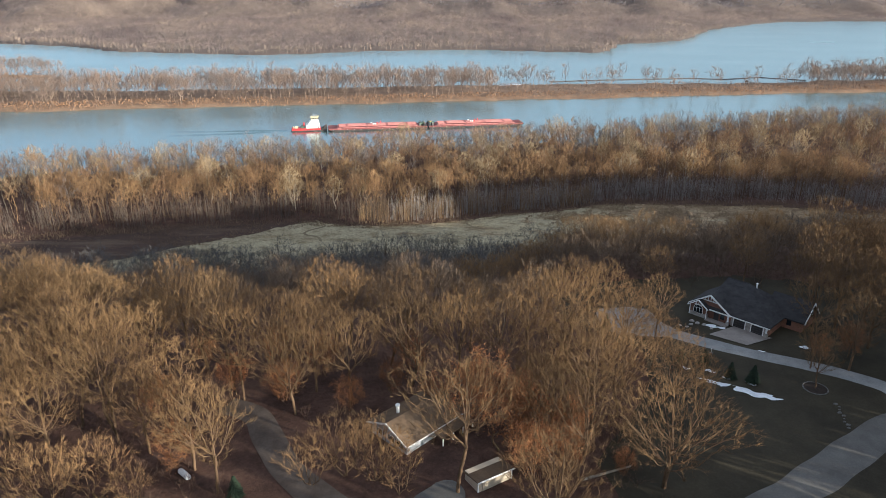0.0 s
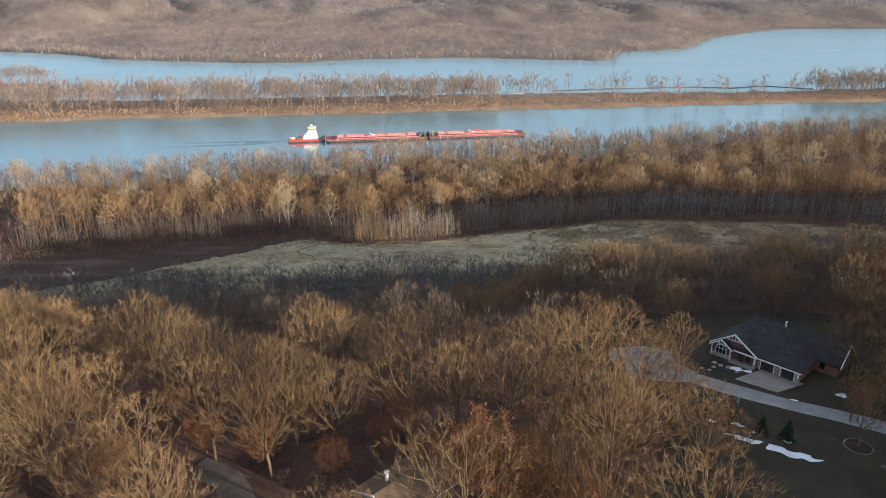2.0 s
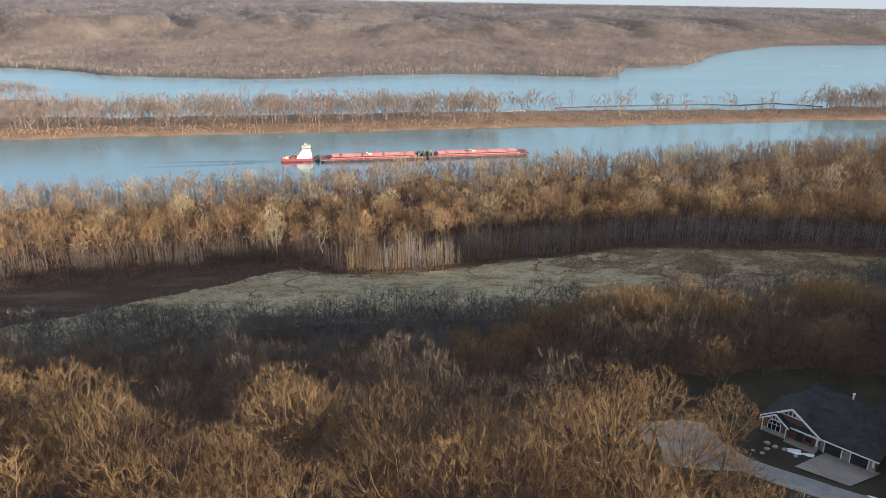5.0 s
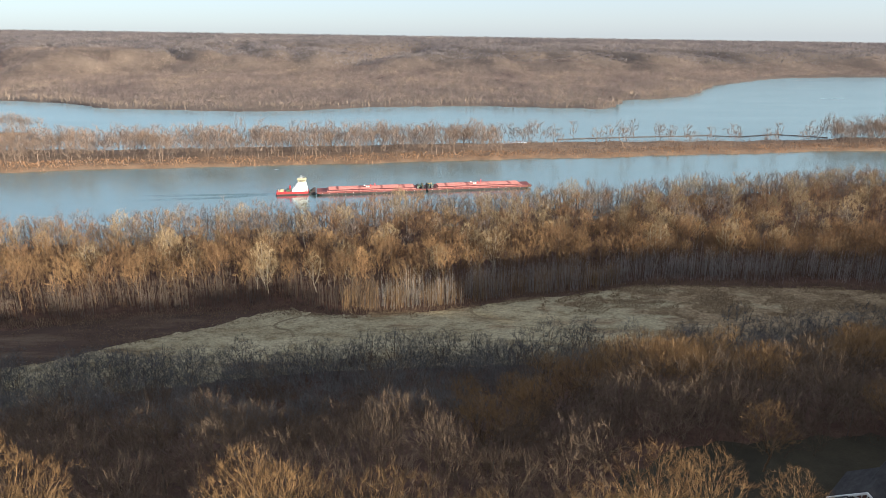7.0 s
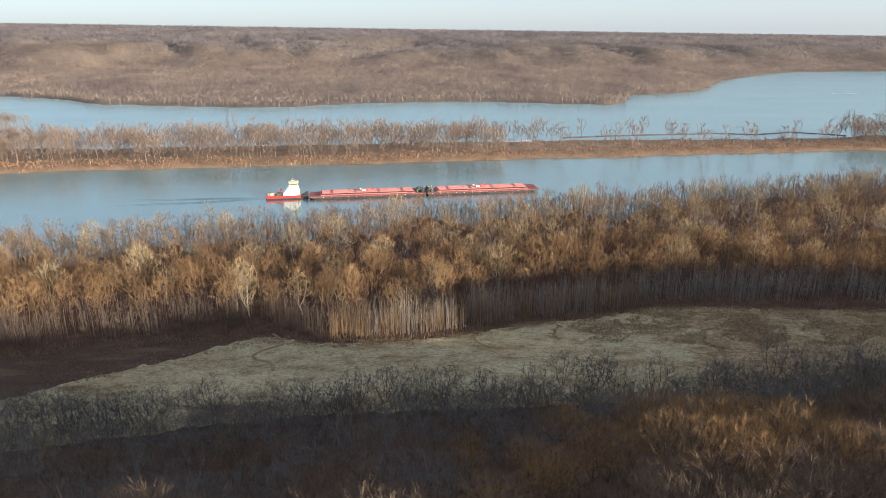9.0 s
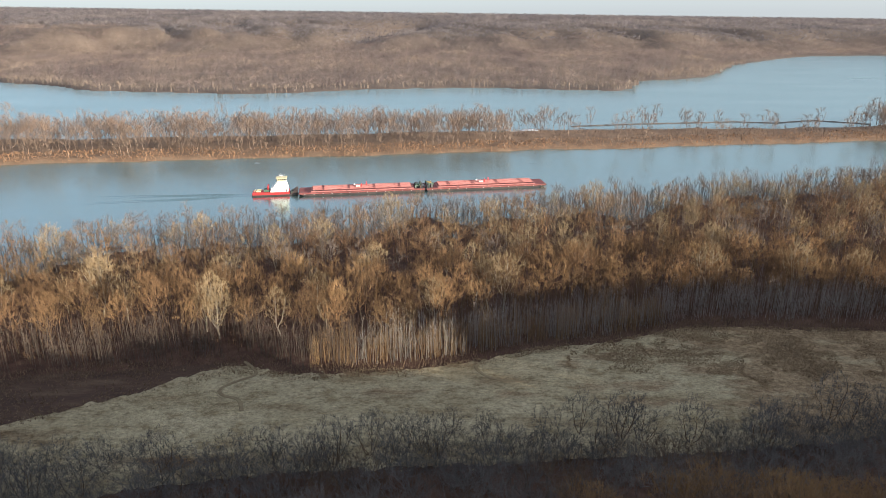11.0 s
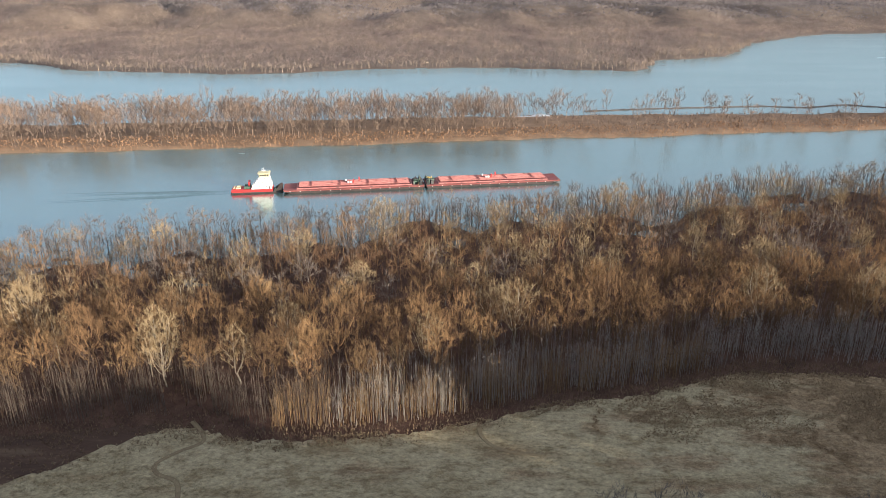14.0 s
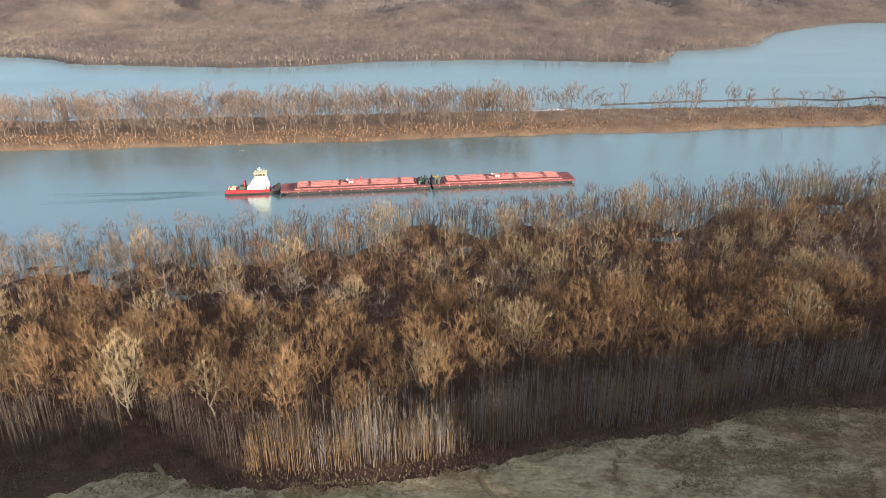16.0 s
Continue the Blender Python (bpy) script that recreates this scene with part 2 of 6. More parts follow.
GRAVEL = two_tone("pale_gravel", [(0.3, (0.19, 0.185, 0.178)), (0.7, (0.29, 0.285, 0.275))], 0.25, 4.0, amount=0.45, relief=0.3)
ASPHALT = two_tone("worn_road", [(0.3, (0.09, 0.083, 0.075)), (0.7, (0.15, 0.14, 0.125))], 0.2, 4.0, amount=0.4, relief=0.2)
CONCRETE = two_tone("drive_concrete", [(0.3, (0.21, 0.18, 0.155)), (0.7, (0.29, 0.255, 0.225))], 0.3, 3.0, amount=0.3)
SNOW = two_tone("old_snow", [(0.3, (0.62, 0.63, 0.65)), (0.7, (0.82, 0.83, 0.85))], 0.8, 5.0, amount=0.25, relief=0.3)


# ---- land ----
from mathutils import geometry


def smooth(a, b, x):
    t = np.clip((x - a) / (b - a), 0, 1)
    return t * t * (3 - 2 * t)


def waves(x, y, size, seed):
    """Smooth rolling values in about -1..1, with features of that size in metres."""
    r = np.random.RandomState(seed)
    out = np.zeros_like(np.asarray(x, float) + np.asarray(y, float))
    for k in range(7):
        a, p, f = r.uniform(0, 2 * np.pi), r.uniform(0, 2 * np.pi), r.uniform(0.6, 1.7)
        out = out + np.sin((x * np.cos(a) + y * np.sin(a)) * f * 2 * np.pi / size + p)
    return out / 3.2


def bank_near(x):
    """Where the trees end; the flood stands among the outermost of them."""
    return 545 + 0.29 * x + 7 * waves(x, 0 * x, 120, 3) + 3 * waves(x, 0 * x, 35, 4)


def flood_line(x):
    return bank_near(x) - 26 + 13 * waves(x, 0 * x, 75, 23) + 6 * waves(x, 0 * x, 24, 24)


def island_near(x):
    return 741 + 0.143 * x + 4 * waves(x, 0 * x, 160, 5) + 1.5 * waves(x, 0 * x, 30, 6)


def island_far(x):
    y = np.interp(x, [-900, -480, -300, -110, 70, 140, 270, 400, 520, 900], [770, 806, 816, 836, 862, 868, 872, 876, 905, 960])
    return y + 5 * waves(x, 0 * x, 90, 7)


FAR_X = [-2600, -1500, -832, -697, -570, -398, -268, -129, 65, 160, 279, 317, 356, 434, 522, 623, 713, 838, 1025, 1322, 2600]
FAR_Y = [1900, 1600, 1406, 1352, 1256, 1221, 1213, 1283, 1311, 1283, 1255, 1300, 1428, 1451, 1514, 1707, 1853, 1990, 2175, 2205, 2300]


def far_shore(x):
    return np.interp(x, FAR_X, FAR_Y) + 6 * waves(x, 0 * x, 80, 8)


def toe(x):
    return 292 + 0.1 * x + 0.1 * np.maximum(x - 120, 0) - 14 * smooth(-60, -130, x) + 5 * waves(x, 0 * x, 90, 9)


def brow(x):
    return 126 + 48 * smooth(22, 48, x) - 14 * smooth(105, 150, x) + 22 * smooth(200, 330, x) + 14 * smooth(-60, -120, x) + 4 * waves(x, 0 * x, 60, 10)


def height(x, y):
    x, y = np.asarray(x, float), np.asarray(y, float)
    plain = 1.2 + 0.35 * waves(x, y, 130, 11)
    top = 46.2 - 2.0 * smooth(10, -60, x) + 14 * smooth(140, 420, x) + 10 * smooth(-160, -420, x)
    s = smooth(toe(x), brow(x), y)
    rough = 2.5 * waves(x, y, 70, 12) * smooth(0, 0.25, s) * smooth(1, 0.75, s)
    z = plain + (top - plain) * s + rough
    edge = flood_line(x)
    pools = 1.9 * smooth(0.35, 0.9, waves(x, y, 34, 25)) * smooth(edge - 50, edge - 20, y)
    z = np.where(y > edge - 60, plain - pools, z)
    z = np.where(y > edge - 12, np.minimum(z, plain + (-2.2 - plain) * smooth(edge - 10, edge + 14, y)), z)
    a, b = island_near(x), island_far(x)
    isl = smooth(a - 5, a + 6, y) * smooth(b + 6, b - 5, y)
    z = np.where(y > a - 40, -3 + isl * (4.8 + 0.4 * waves(x, y, 60, 13)), z)
    islet = smooth(1.0, 0.75, np.hypot((x + 620) / 120, (y - 940) / 16))
    z = np.where((y > 900) & (y < 1000) & (x < -480), -3 + 4.6 * islet, z)
    f = far_shore(x)
    d = y - f
    foot = 2290 - 330 * smooth(-650, -1350, x) + 110 * waves(x, 0 * x, 560, 14) + 45 * waves(x, 0 * x, 210, 15)
    plateau = np.interp(y, [2200, 2700, 3400, 4850], [50, 66, 84, 100]) - 0.0139 * x * y / 4850
    roll = (6 * waves(x, y * 0.8, 520, 16) + 3 * waves(x, y, 240, 17)) * smooth(4300, 3000, y)
    spur = np.abs(waves(x + 0.35 * y, y * 0.3, 430, 18))
    hollow = smooth(0.55, 0.05, spur) * smooth(foot + 1300, foot + 350, y)
    vale = np.exp(-((x + 330 - 0.22 * (y - 2350)) / 130) ** 2) * smooth(3500, 2900, y)
    far = 1.5 + 3 * smooth(20, 300, d) + (plateau + roll) * smooth(0, 420, y - foot) * (1 - 0.34 * hollow) * (1 - 0.8 * vale) * smooth(20, 260, d)
    z = np.where(y > f - 30, -3 + (far + 3) * smooth(-6, 8, d), z)
    return z


def mesh_object(name, verts, faces, mat, parent=None, kind="", label="", category="", flat=True):
    """One mesh from numpy arrays of triangles or quads."""
    me = bpy.data.meshes.new(name)
    verts, faces = np.asarray(verts, np.float32), np.asarray(faces, np.int32)
    k = faces.shape[1]
    me.vertices.add(len(verts))
    me.vertices.foreach_set("co", verts.ravel())
    me.loops.add(faces.size)
    me.loops.foreach_set("vertex_index", faces.ravel())
    me.polygons.add(len(faces))
    me.polygons.foreach_set("loop_start", np.arange(0, faces.size, k, dtype=np.int32))
    me.polygons.foreach_set("use_smooth", np.full(len(faces), not flat))
    me.update(calc_edges=True)
    me.materials.append(mat)
    ob = new(name, me)
    if parent:
        ob.parent = parent
    return tagged(ob, label, category, "", kind)


def land():
    ys = [-420.0]
    while ys[-1] < 4900:
        ys.append(ys[-1] + max(4.0, 4.0 + (ys[-1] - 420) * 0.014))
    u = np.linspace(-1, 1, 171)
    rows = []
    for y in ys:
        x = u * (330 + 0.78 * max(y + 40, 0))
        rows.append(np.stack([x, np.full_like(x, y), height(x, np.full_like(x, y))], 1))
    v = np.concatenate(rows)
    n, m = len(ys), len(u)
    i = (np.arange(n - 1)[:, None] * m + np.arange(m - 1)[None]).ravel()
    ob = mesh_object("ground", v, np.stack([i, i + 1, i + m + 1, i + m], 1), GROUND, None, "structure", "brown leaf-littered winter ground of bluff, river plain and hills", "ground", False)
    ob.data.materials.append(FAR_GROUND)
    ob.data.materials.append(ISLE_GRASS)
    ob.data.polygons.foreach_set("material_index", np.where(v[i, 1] > 1150, 1, np.where(v[i, 1] > island_near(v[i, 0]) - 30, 2, 0)).astype(np.int32))


land()
wv = [(-4200, 380, 0), (4200, 380, 0), (4200, 2450, 0), (-4200, 2450, 0)]
mesh_object("water", wv, [(0, 1, 2, 3)], WATER, None, "structure", "calm pale blue river water reflecting the sky", "water")


def closed_curve(pts, step=1.5, wiggle=0.0, seed=0):
    """A smooth closed outline through the points."""
    p = np.array(pts, float)
    out = []
    for i in range(len(p)):
        a, b, c, d = p[i - 1], p[i], p[(i + 1) % len(p)], p[(i + 2) % len(p)]
        for t in np.linspace(0, 1, max(2, int(np.linalg.norm(c - b) / step)), endpoint=False):
            out.append(0.5 * (2 * b + (c - a) * t + (2 * a - 5 * b + 4 * c - d) * t * t + (3 * b - a - 3 * c + d) * t ** 3))
    out = np.array(out)
    if wiggle:
        out[:, 0] += wiggle * waves(out[:, 0], out[:, 1], 14, seed)
        out[:, 1] += wiggle * waves(out[:, 0], out[:, 1], 11, seed + 1)
        out[:, 1] += 0.7 * wiggle * waves(out[:, 0], out[:, 1], 4.3, seed + 2) + 0.4 * wiggle * waves(out[:, 0], out[:, 1], 2.2, seed + 3)
    return out


def inside(px, py, poly):
    x0, y0 = poly[:, 0], poly[:, 1]
    x1, y1 = np.roll(x0, -1), np.roll(y0, -1)
    hit = np.zeros(len(px), bool)
    for a, b, c, d in zip(x0, y0, x1, y1):
        if b != d:
            hit ^= ((b > py) != (d > py)) & (px < (c - a) * (py - b) / (d - b) + a)
    return hit


def sheet(name, outline, mat, lift, step, label, category, kind="structure", dome=0.0):
    """A thin cover that follows the ground inside an outline."""
    lo, hi = outline.min(0), outline.max(0)
    gx, gy = np.meshgrid(np.arange(lo[0], hi[0], step), np.arange(lo[1], hi[1], step))
    gx, gy = gx.ravel(), gy.ravel()
    keep = inside(gx, gy, outline)
    pts = [Vector(p) for p in outline] + [Vector((a, b)) for a, b in zip(gx[keep], gy[keep])]
    n = len(outline)
    v, _, f, _, _, _ = geometry.delaunay_2d_cdt(pts, [(i, (i + 1) % n) for i in range(n)], [], 1, 1e-4)
    v = np.array([(p.x, p.y) for p in v])
    z = height(v[:, 0], v[:, 1]) + lift
    if dome:
        dmin = np.min(np.hypot(v[:, None, 0] - outline[None, :, 0], v[:, None, 1] - outline[None, :, 1]), 1)
        z += dome * np.clip(dmin / 1.5, 0, 1) * (0.6 + 0.4 * waves(v[:, 0], v[:, 1], 4, 3))
    return mesh_object(name, np.column_stack([v, z]), np.array([t[:3] for t in f]), mat, None, kind, label, category, False)


def ribbon(name, line, width, mat, lift, label, category):
    p = np.array(line, float)
    out = []
    for i in range(len(p) - 1):
        a, b, c, d = p[max(i - 1, 0)], p[i], p[i + 1], p[min(i + 2, len(p) - 1)]
        for t in np.linspace(0, 1, max(3, int(np.linalg.norm(c - b) / 1.5)), endpoint=False):
            out.append(0.5 * (2 * b + (c - a) * t + (2 * a - 5 * b + 4 * c - d) * t * t + (3 * b - a - 3 * c + d) * t ** 3))
    out = np.array(out + [p[-1]])
    tang = np.gradient(out, axis=0)
    tang /= np.linalg.norm(tang, axis=1, keepdims=True)
    nor = np.stack([-tang[:, 1], tang[:, 0]], 1)
    rows = []
    w = width * (1 + 0.06 * waves(out[:, 0], out[:, 1], 17, 21))
    for k in np.linspace(-0.5, 0.5, 7):
        q = out + nor * (w * k)[:, None]
        rows.append(np.column_stack([q, height(q[:, 0], q[:, 1]) + lift * (1 - 0.6 * (abs(k) > 0.45))]))
    v = np.concatenate(rows)
    m = len(out)
    i = (np.arange(6)[:, None] * m + np.arange(m - 1)[None]).ravel()
    return mesh_object(name, v, np.stack([i, i + 1, i + m + 1, i + m], 1), mat, None, "structure", label, category, False)


TRACK = two_tone("trodden_grass", [(0.3, (0.16, 0.12, 0.07)), (0.7, (0.24, 0.19, 0.11))], 0.2, 1.5)
MEADOW_LINE = closed_curve([(-215, 236), (-212, 254), (-176, 281), (-150, 294), (-134, 305), (-104, 323), (-76, 343), (-50, 338), (-14, 341), (16, 349), (35, 356), (66, 363), (101, 375), (150, 373), (205, 370), (262, 350), (262, 335), (160, 306), (60, 292), (-50, 282), (-100, 270), (-150, 256)], 1, 0.8, 31)
MARSH_LINE = closed_curve([(-320, 240), (-270, 300), (-200, 318), (-141, 336), (-110, 341), (-74, 346), (-70, 338), (-104, 321), (-134, 303), (-176, 279), (-214, 250), (-260, 225)], 3, 1.5, 33)
BROWN_LINE = closed_curve([(44, 346), (62, 360), (101, 372), (160, 370), (240, 352), (215, 336), (150, 336), (100, 336)], 3, 3.0, 35)
sheet("marsh", MARSH_LINE, MARSH, 0.16, 6, "dark reddish-brown marsh grass beside the meadow", "marsh")
sheet("meadow", MEADOW_LINE, MEADOW, 0.26, 6, "pale straw-coloured winter meadow below the bluff", "meadow")
LAWN_LINE = closed_curve([(26, 84), (40, 108), (44, 128), (30, 140), (32, 158), (60, 168), (100, 166), (130, 140), (128, 100), (100, 82), (70, 60), (45, 60)], 2, 0.8, 37)
for line in ([(-70, 347), (-65, 341), (-64, 337), (-69, 333), (-73, 328), (-71, 324), (-65, 321), (-62, 314)], [(13, 346), (13, 342), (16, 337), (21, 334), (30, 333)]):
    ribbon("wheel_track", line, 1.5, TRACK, 0.42, "dark wheel track pressed through the meadow", "track")
sheet("island_grass", np.array([(x, float(island_near(x)) - 1) for x in range(-620, 700, 8)] + [(x, float(island_far(x)) - 3) for x in range(692, -628, -8)]), ISLE_GRASS, 0.2, 10, "orange-brown dead grass covering the long island", "grass")
sheet("lawn", LAWN_LINE, LAWN, 0.06, 3, "dull olive winter lawn round the house", "lawn")


# ---- trees ----
class Grown:
    """Wood and twigs of one bare tree, as vertex and triangle arrays round its foot: limbs that branch
    towards free space in the crown, thinner at every fork, with twigs at their ends."""

    def __init__(self, seed, tall, bare, wide, reach, step, tip, twigs, twig_len, twig_w, wood=0.05, sides=4, leaves=0, leaf=0.1, vase=0.6, stems=1, top=1.0):
        r = np.random.RandomState(seed)
        # free space that the crown fills: a vase below, a dome above, lumpy
        n = reach
        u = r.rand(n * 4)
        prof = np.where(u < 0.55, (u / 0.55) ** vase, np.sqrt(np.maximum(1 - ((u - 0.55) / 0.46) ** 2, 0)) ** top)
        a = r.uniform(0, 2 * np.pi, n * 4)
        lump = 1 + 0.22 * np.sin(2 * a + r.uniform(0, 6)) * np.sin(5 * u + r.uniform(0, 6)) + 0.16 * np.sin(3 * a + 9 * u + r.uniform(0, 6))
        rad = wide * prof * lump * np.sqrt(r.uniform(0.04, 1.0, n * 4))
        keep = r.rand(n * 4) < 0.08 + prof ** 2 * 0.92
        free = np.column_stack([np.cos(a) * rad, np.sin(a) * rad, tall * (bare + (1 - bare) * u)])[keep][:n]
        # the stem or stems
        pos, par = [], []
        lean = r.normal(0, 0.035, 2) * tall
        for k in range(stems):
            out = (np.array([math.cos(k * 2.4), math.sin(k * 2.4)]) * wide * 0.28 if stems > 1 else lean)
            m = max(2, int(tall * max(bare, 0.12) / step) + 1)
            for q in range(m + 1):
                g = q / m
                jig = r.normal(0, 0.05, 2) * step * (q > 0)
                pos.append([out[0] * g ** 1.5 + jig[0] + 0.2 * (k > 0), out[1] * g ** 1.5 + jig[1], -0.4 + (tall * max(bare, 0.12) + 0.4) * g])
                par.append(len(pos) - 2 if q else -1)
        pos = np.array(pos)
        root = np.array([0, 0, tall * bare * 0.35])
        d = np.linalg.norm(free[:, None] - pos[None], axis=2)
        near, dist = d.argmin(1), d.min(1)
        heading = np.array([[0, 0, 1.0]] * len(pos))
        for _ in range(45):
            if not len(free) or len(pos) > 4 * reach:
                break
            way = free - pos[near]
            way /= np.maximum(np.linalg.norm(way, axis=1, keepdims=True), 1e-6)
            pull = np.zeros_like(pos)
            np.add.at(pull, near, way)
            act = np.unique(near)
            go = pull[act]
            go /= np.maximum(np.linalg.norm(go, axis=1, keepdims=True), 1e-6)
            fan = pos[act] - root
            fan /= np.maximum(np.linalg.norm(fan, axis=1, keepdims=True), 1e-6)
            go = go * 1.2 + heading[act] * 0.45 + fan * 0.5 + r.normal(0, 0.07, go.shape) + np.array([0, 0, 0.22])
            go /= np.linalg.norm(go, axis=1, keepdims=True)
            fresh = pos[act] + go * step * r.uniform(0.8, 1.2, (len(act), 1))
            base = len(pos)
            pos, heading = np.concatenate([pos, fresh]), np.concatenate([heading, go])
            par += list(act)
            d = np.linalg.norm(free[:, None] - fresh[None], axis=2)
            k = d.argmin(1)
            better = d[np.arange(len(free)), k] < dist
            near, dist = np.where(better, base + k, near), np.minimum(dist, d.min(1))
            born = np.bincount(np.array(par)[np.array(par) >= 0], minlength=len(pos))
            left = (dist > step * 1.1) & (born[near] < 3)
            free, near, dist = free[left], near[left], dist[left]
        par = np.array(par)
        n = len(pos)
        load = np.zeros(n)
        kids = np.bincount(par[par >= 0], minlength=n)
        load[kids == 0] = 1.0
        for i in range(n - 1, -1, -1):
            if par[i] >= 0:
                load[par[i]] += load[i]
        rad = tip * np.maximum(load, 1) ** 0.46
        seg = np.nonzero(par >= 0)[0]
        thick = rad[seg] > wood
        self.wv, self.wf = self.tubes(pos[par[seg[thick]]], pos[seg[thick]], np.minimum(rad[par[seg[thick]]], rad[seg[thick]] * 1.5), rad[seg[thick]], sides)
        thin = seg[~thick]
        p, q = pos[par[thin]], pos[thin]
        side = np.cross(q - p, r.normal(0, 1, p.shape))
        side /= np.maximum(np.linalg.norm(side, axis=1, keepdims=True), 1e-6)
        wa, wb = side * rad[par[thin]][:, None].clip(0, wood), side * rad[thin][:, None] * 0.8
        quad = np.stack([p - wa, p + wa, q + wb, q - wb], 1).reshape(-1, 3)
        b = np.arange(len(thin))[:, None] * 4
        faces = [np.concatenate([b + np.array([0, 1, 2]), b + np.array([0, 2, 3])])]
        verts, count = [quad], len(quad)
        ends = np.nonzero(load <= 3)[0]
        for _ in range(twigs):
            e = ends
            s = pos[e] + r.normal(0, 0.12, (len(e), 3)) * twig_len
            fan = pos[e] - root
            fan /= np.maximum(np.linalg.norm(fan, axis=1, keepdims=True), 1e-6)
            w = heading[e] * 0.7 + fan * 0.6 + r.normal(0, 0.27, (len(e), 3)) + np.array([0, 0, 0.35])
            w /= np.linalg.norm(w, axis=1, keepdims=True)
            t = s + w * twig_len * r.uniform(0.5, 1.25, (len(e), 1))
            o = np.cross(w, r.normal(0, 1, w.shape))
            o *= twig_w * 0.5 / np.linalg.norm(o, axis=1, keepdims=True)
            verts.append(np.stack([s - o, s + o, t], 1).reshape(-1, 3))
            faces.append(count + np.arange(len(e) * 3).reshape(-1, 3))
            count += len(e) * 3
        for _ in range(leaves):
            c = pos[ends] + r.normal(0, 0.5, (len(ends), 3)) * twig_len
            a1 = r.normal(0, 1, c.shape)
            a1 *= leaf * r.uniform(0.6, 1.3, (len(c), 1)) / np.linalg.norm(a1, axis=1, keepdims=True)
            a2 = np.cross(a1, r.normal(0, 1, c.shape))
            a2 *= leaf * 0.55 / np.linalg.norm(a2, axis=1, keepdims=True)
            verts.append(np.stack([c - a1, c + a2, c + a1, c - a2], 1).reshape(-1, 3))
            b = count + np.arange(len(c))[:, None] * 4
            faces.append(np.concatenate([b + np.array([0, 1, 2]), b + np.array([0, 2, 3])]))
            count += len(c) * 4
        self.tv, self.tf = np.concatenate(verts), np.concatenate(faces)

    def tubes(self, p, q, ra, rb, sides):
        d = q - p
        d /= np.maximum(np.linalg.norm(d, axis=1, keepdims=True), 1e-6)
        u = np.cross(d, np.array([0.31, 0.95, 0.05]))
        u /= np.maximum(np.linalg.norm(u, axis=1, keepdims=True), 1e-6)
        w = np.cross(d, u)
        rings = []
        for k in range(sides):
            a = 2 * math.pi * k / sides
            o = u * math.cos(a) + w * math.sin(a)
            rings += [p + o * ra[:, None], q + o * rb[:, None]]
        v = np.stack(rings, 1).reshape(-1, 3)
        b = np.arange(len(p))[:, None] * (2 * sides)
        f = []
        for k in range(sides):
            i, j = 2 * k, 2 * ((k + 1) % sides)
            f += [b + np.array([i, j, j + 1]), b + np.array([i, j + 1, i + 1])]
        return v, np.concatenate(f)


def tree_thing(name, g, bark, twig, label, category, group):
    """One tree with trunk and crown, to be copied."""
    root = tagged(new(name), label, category, group)
    mesh_object("trunk", g.wv, g.wf, bark, root, flat=False)
    mesh_object("crown", g.tv, g.tf, twig, root)
    return root


def merged(kinds, spots, seed):
    """Arrays of many trees joined: spots are rows of x, y, z, size."""
    r = np.random.RandomState(seed)
    vs, fs, n = [], [], 0
    pick = r.randint(0, len(kinds), len(spots))
    for (x, y, z, s), k in zip(spots, pick):
        v, f = kinds[k]
        a = r.uniform(0, 2 * np.pi)
        c, q = np.cos(a) * s, np.sin(a) * s
        h = s * r.uniform(0.9, 1.12)
        vs.append(np.column_stack([v[:, 0] * c - v[:, 1] * q + x, v[:, 0] * q + v[:, 1] * c + y, v[:, 2] * h + z]))
        fs.append(f + n)
        n += len(v)
    return np.concatenate(vs), np.concatenate(fs)


def scatter(box, gap, seed, test):
    """Spots at least about gap apart inside a box where test(x, y) holds."""
    r = np.random.RandomState(seed)
    x0, y0, x1, y1 = box
    gx, gy = np.meshgrid(np.arange(x0, x1, gap), np.arange(y0, y1, gap))
    gx = gx.ravel() + r.uniform(-0.45, 0.45, gx.size) * gap
    gy = gy.ravel() + r.uniform(-0.45, 0.45, gy.size) * gap
    keep = test(gx, gy)
    return np.column_stack([gx[keep], gy[keep]])


def in_view(x, y, extra=40.0):
    return np.abs(x) < 0.70 * (y + 20) + extra


OAKS = [Grown(100 + i, (23, 25, 21, 26, 22, 24, 20)[i], (0.3, 0.36, 0.28, 0.38, 0.3, 0.33, 0.25)[i], (8.6, 9.4, 8.4, 9.0, 8.0, 7.6, 9.2)[i], 760, 0.85, 0.027, 5, 1.4, 0.052, 0.055, 5) for i in range(7)]
BIG_OAKS = [Grown(120 + i, (25, 22)[i], 0.2, (12.0, 10.8)[i], 1500, 0.85, 0.027, 5, 1.3, 0.052, 0.055, 5) for i in range(2)]
WILLOWS = [Grown(140 + i, 14, 0.08, (6.8, 6.2, 7.4)[i], 420, 0.8, 0.024, 5, 1.4, 0.052, 0.05, 4, vase=0.75, stems=3) for i in range(3)]
RUSTS = [Grown(160 + i, (11, 12, 10)[i], 0.12, (3.6, 4.2, 3.2)[i], 190, 0.75, 0.022, 2, 0.9, 0.05, 0.05, 4, leaves=26, leaf=0.12, vase=0.35) for i in range(3)]
BOTTOMS = [Grown(180 + i, (24, 21, 25, 23, 20, 24)[i], 0.3, (5.6, 5.2, 6.2, 5.6, 5.0, 6.0)[i], 210, 1.15, 0.033, 8, 2.1, 0.07, 0.075, 3) for i in range(6)]
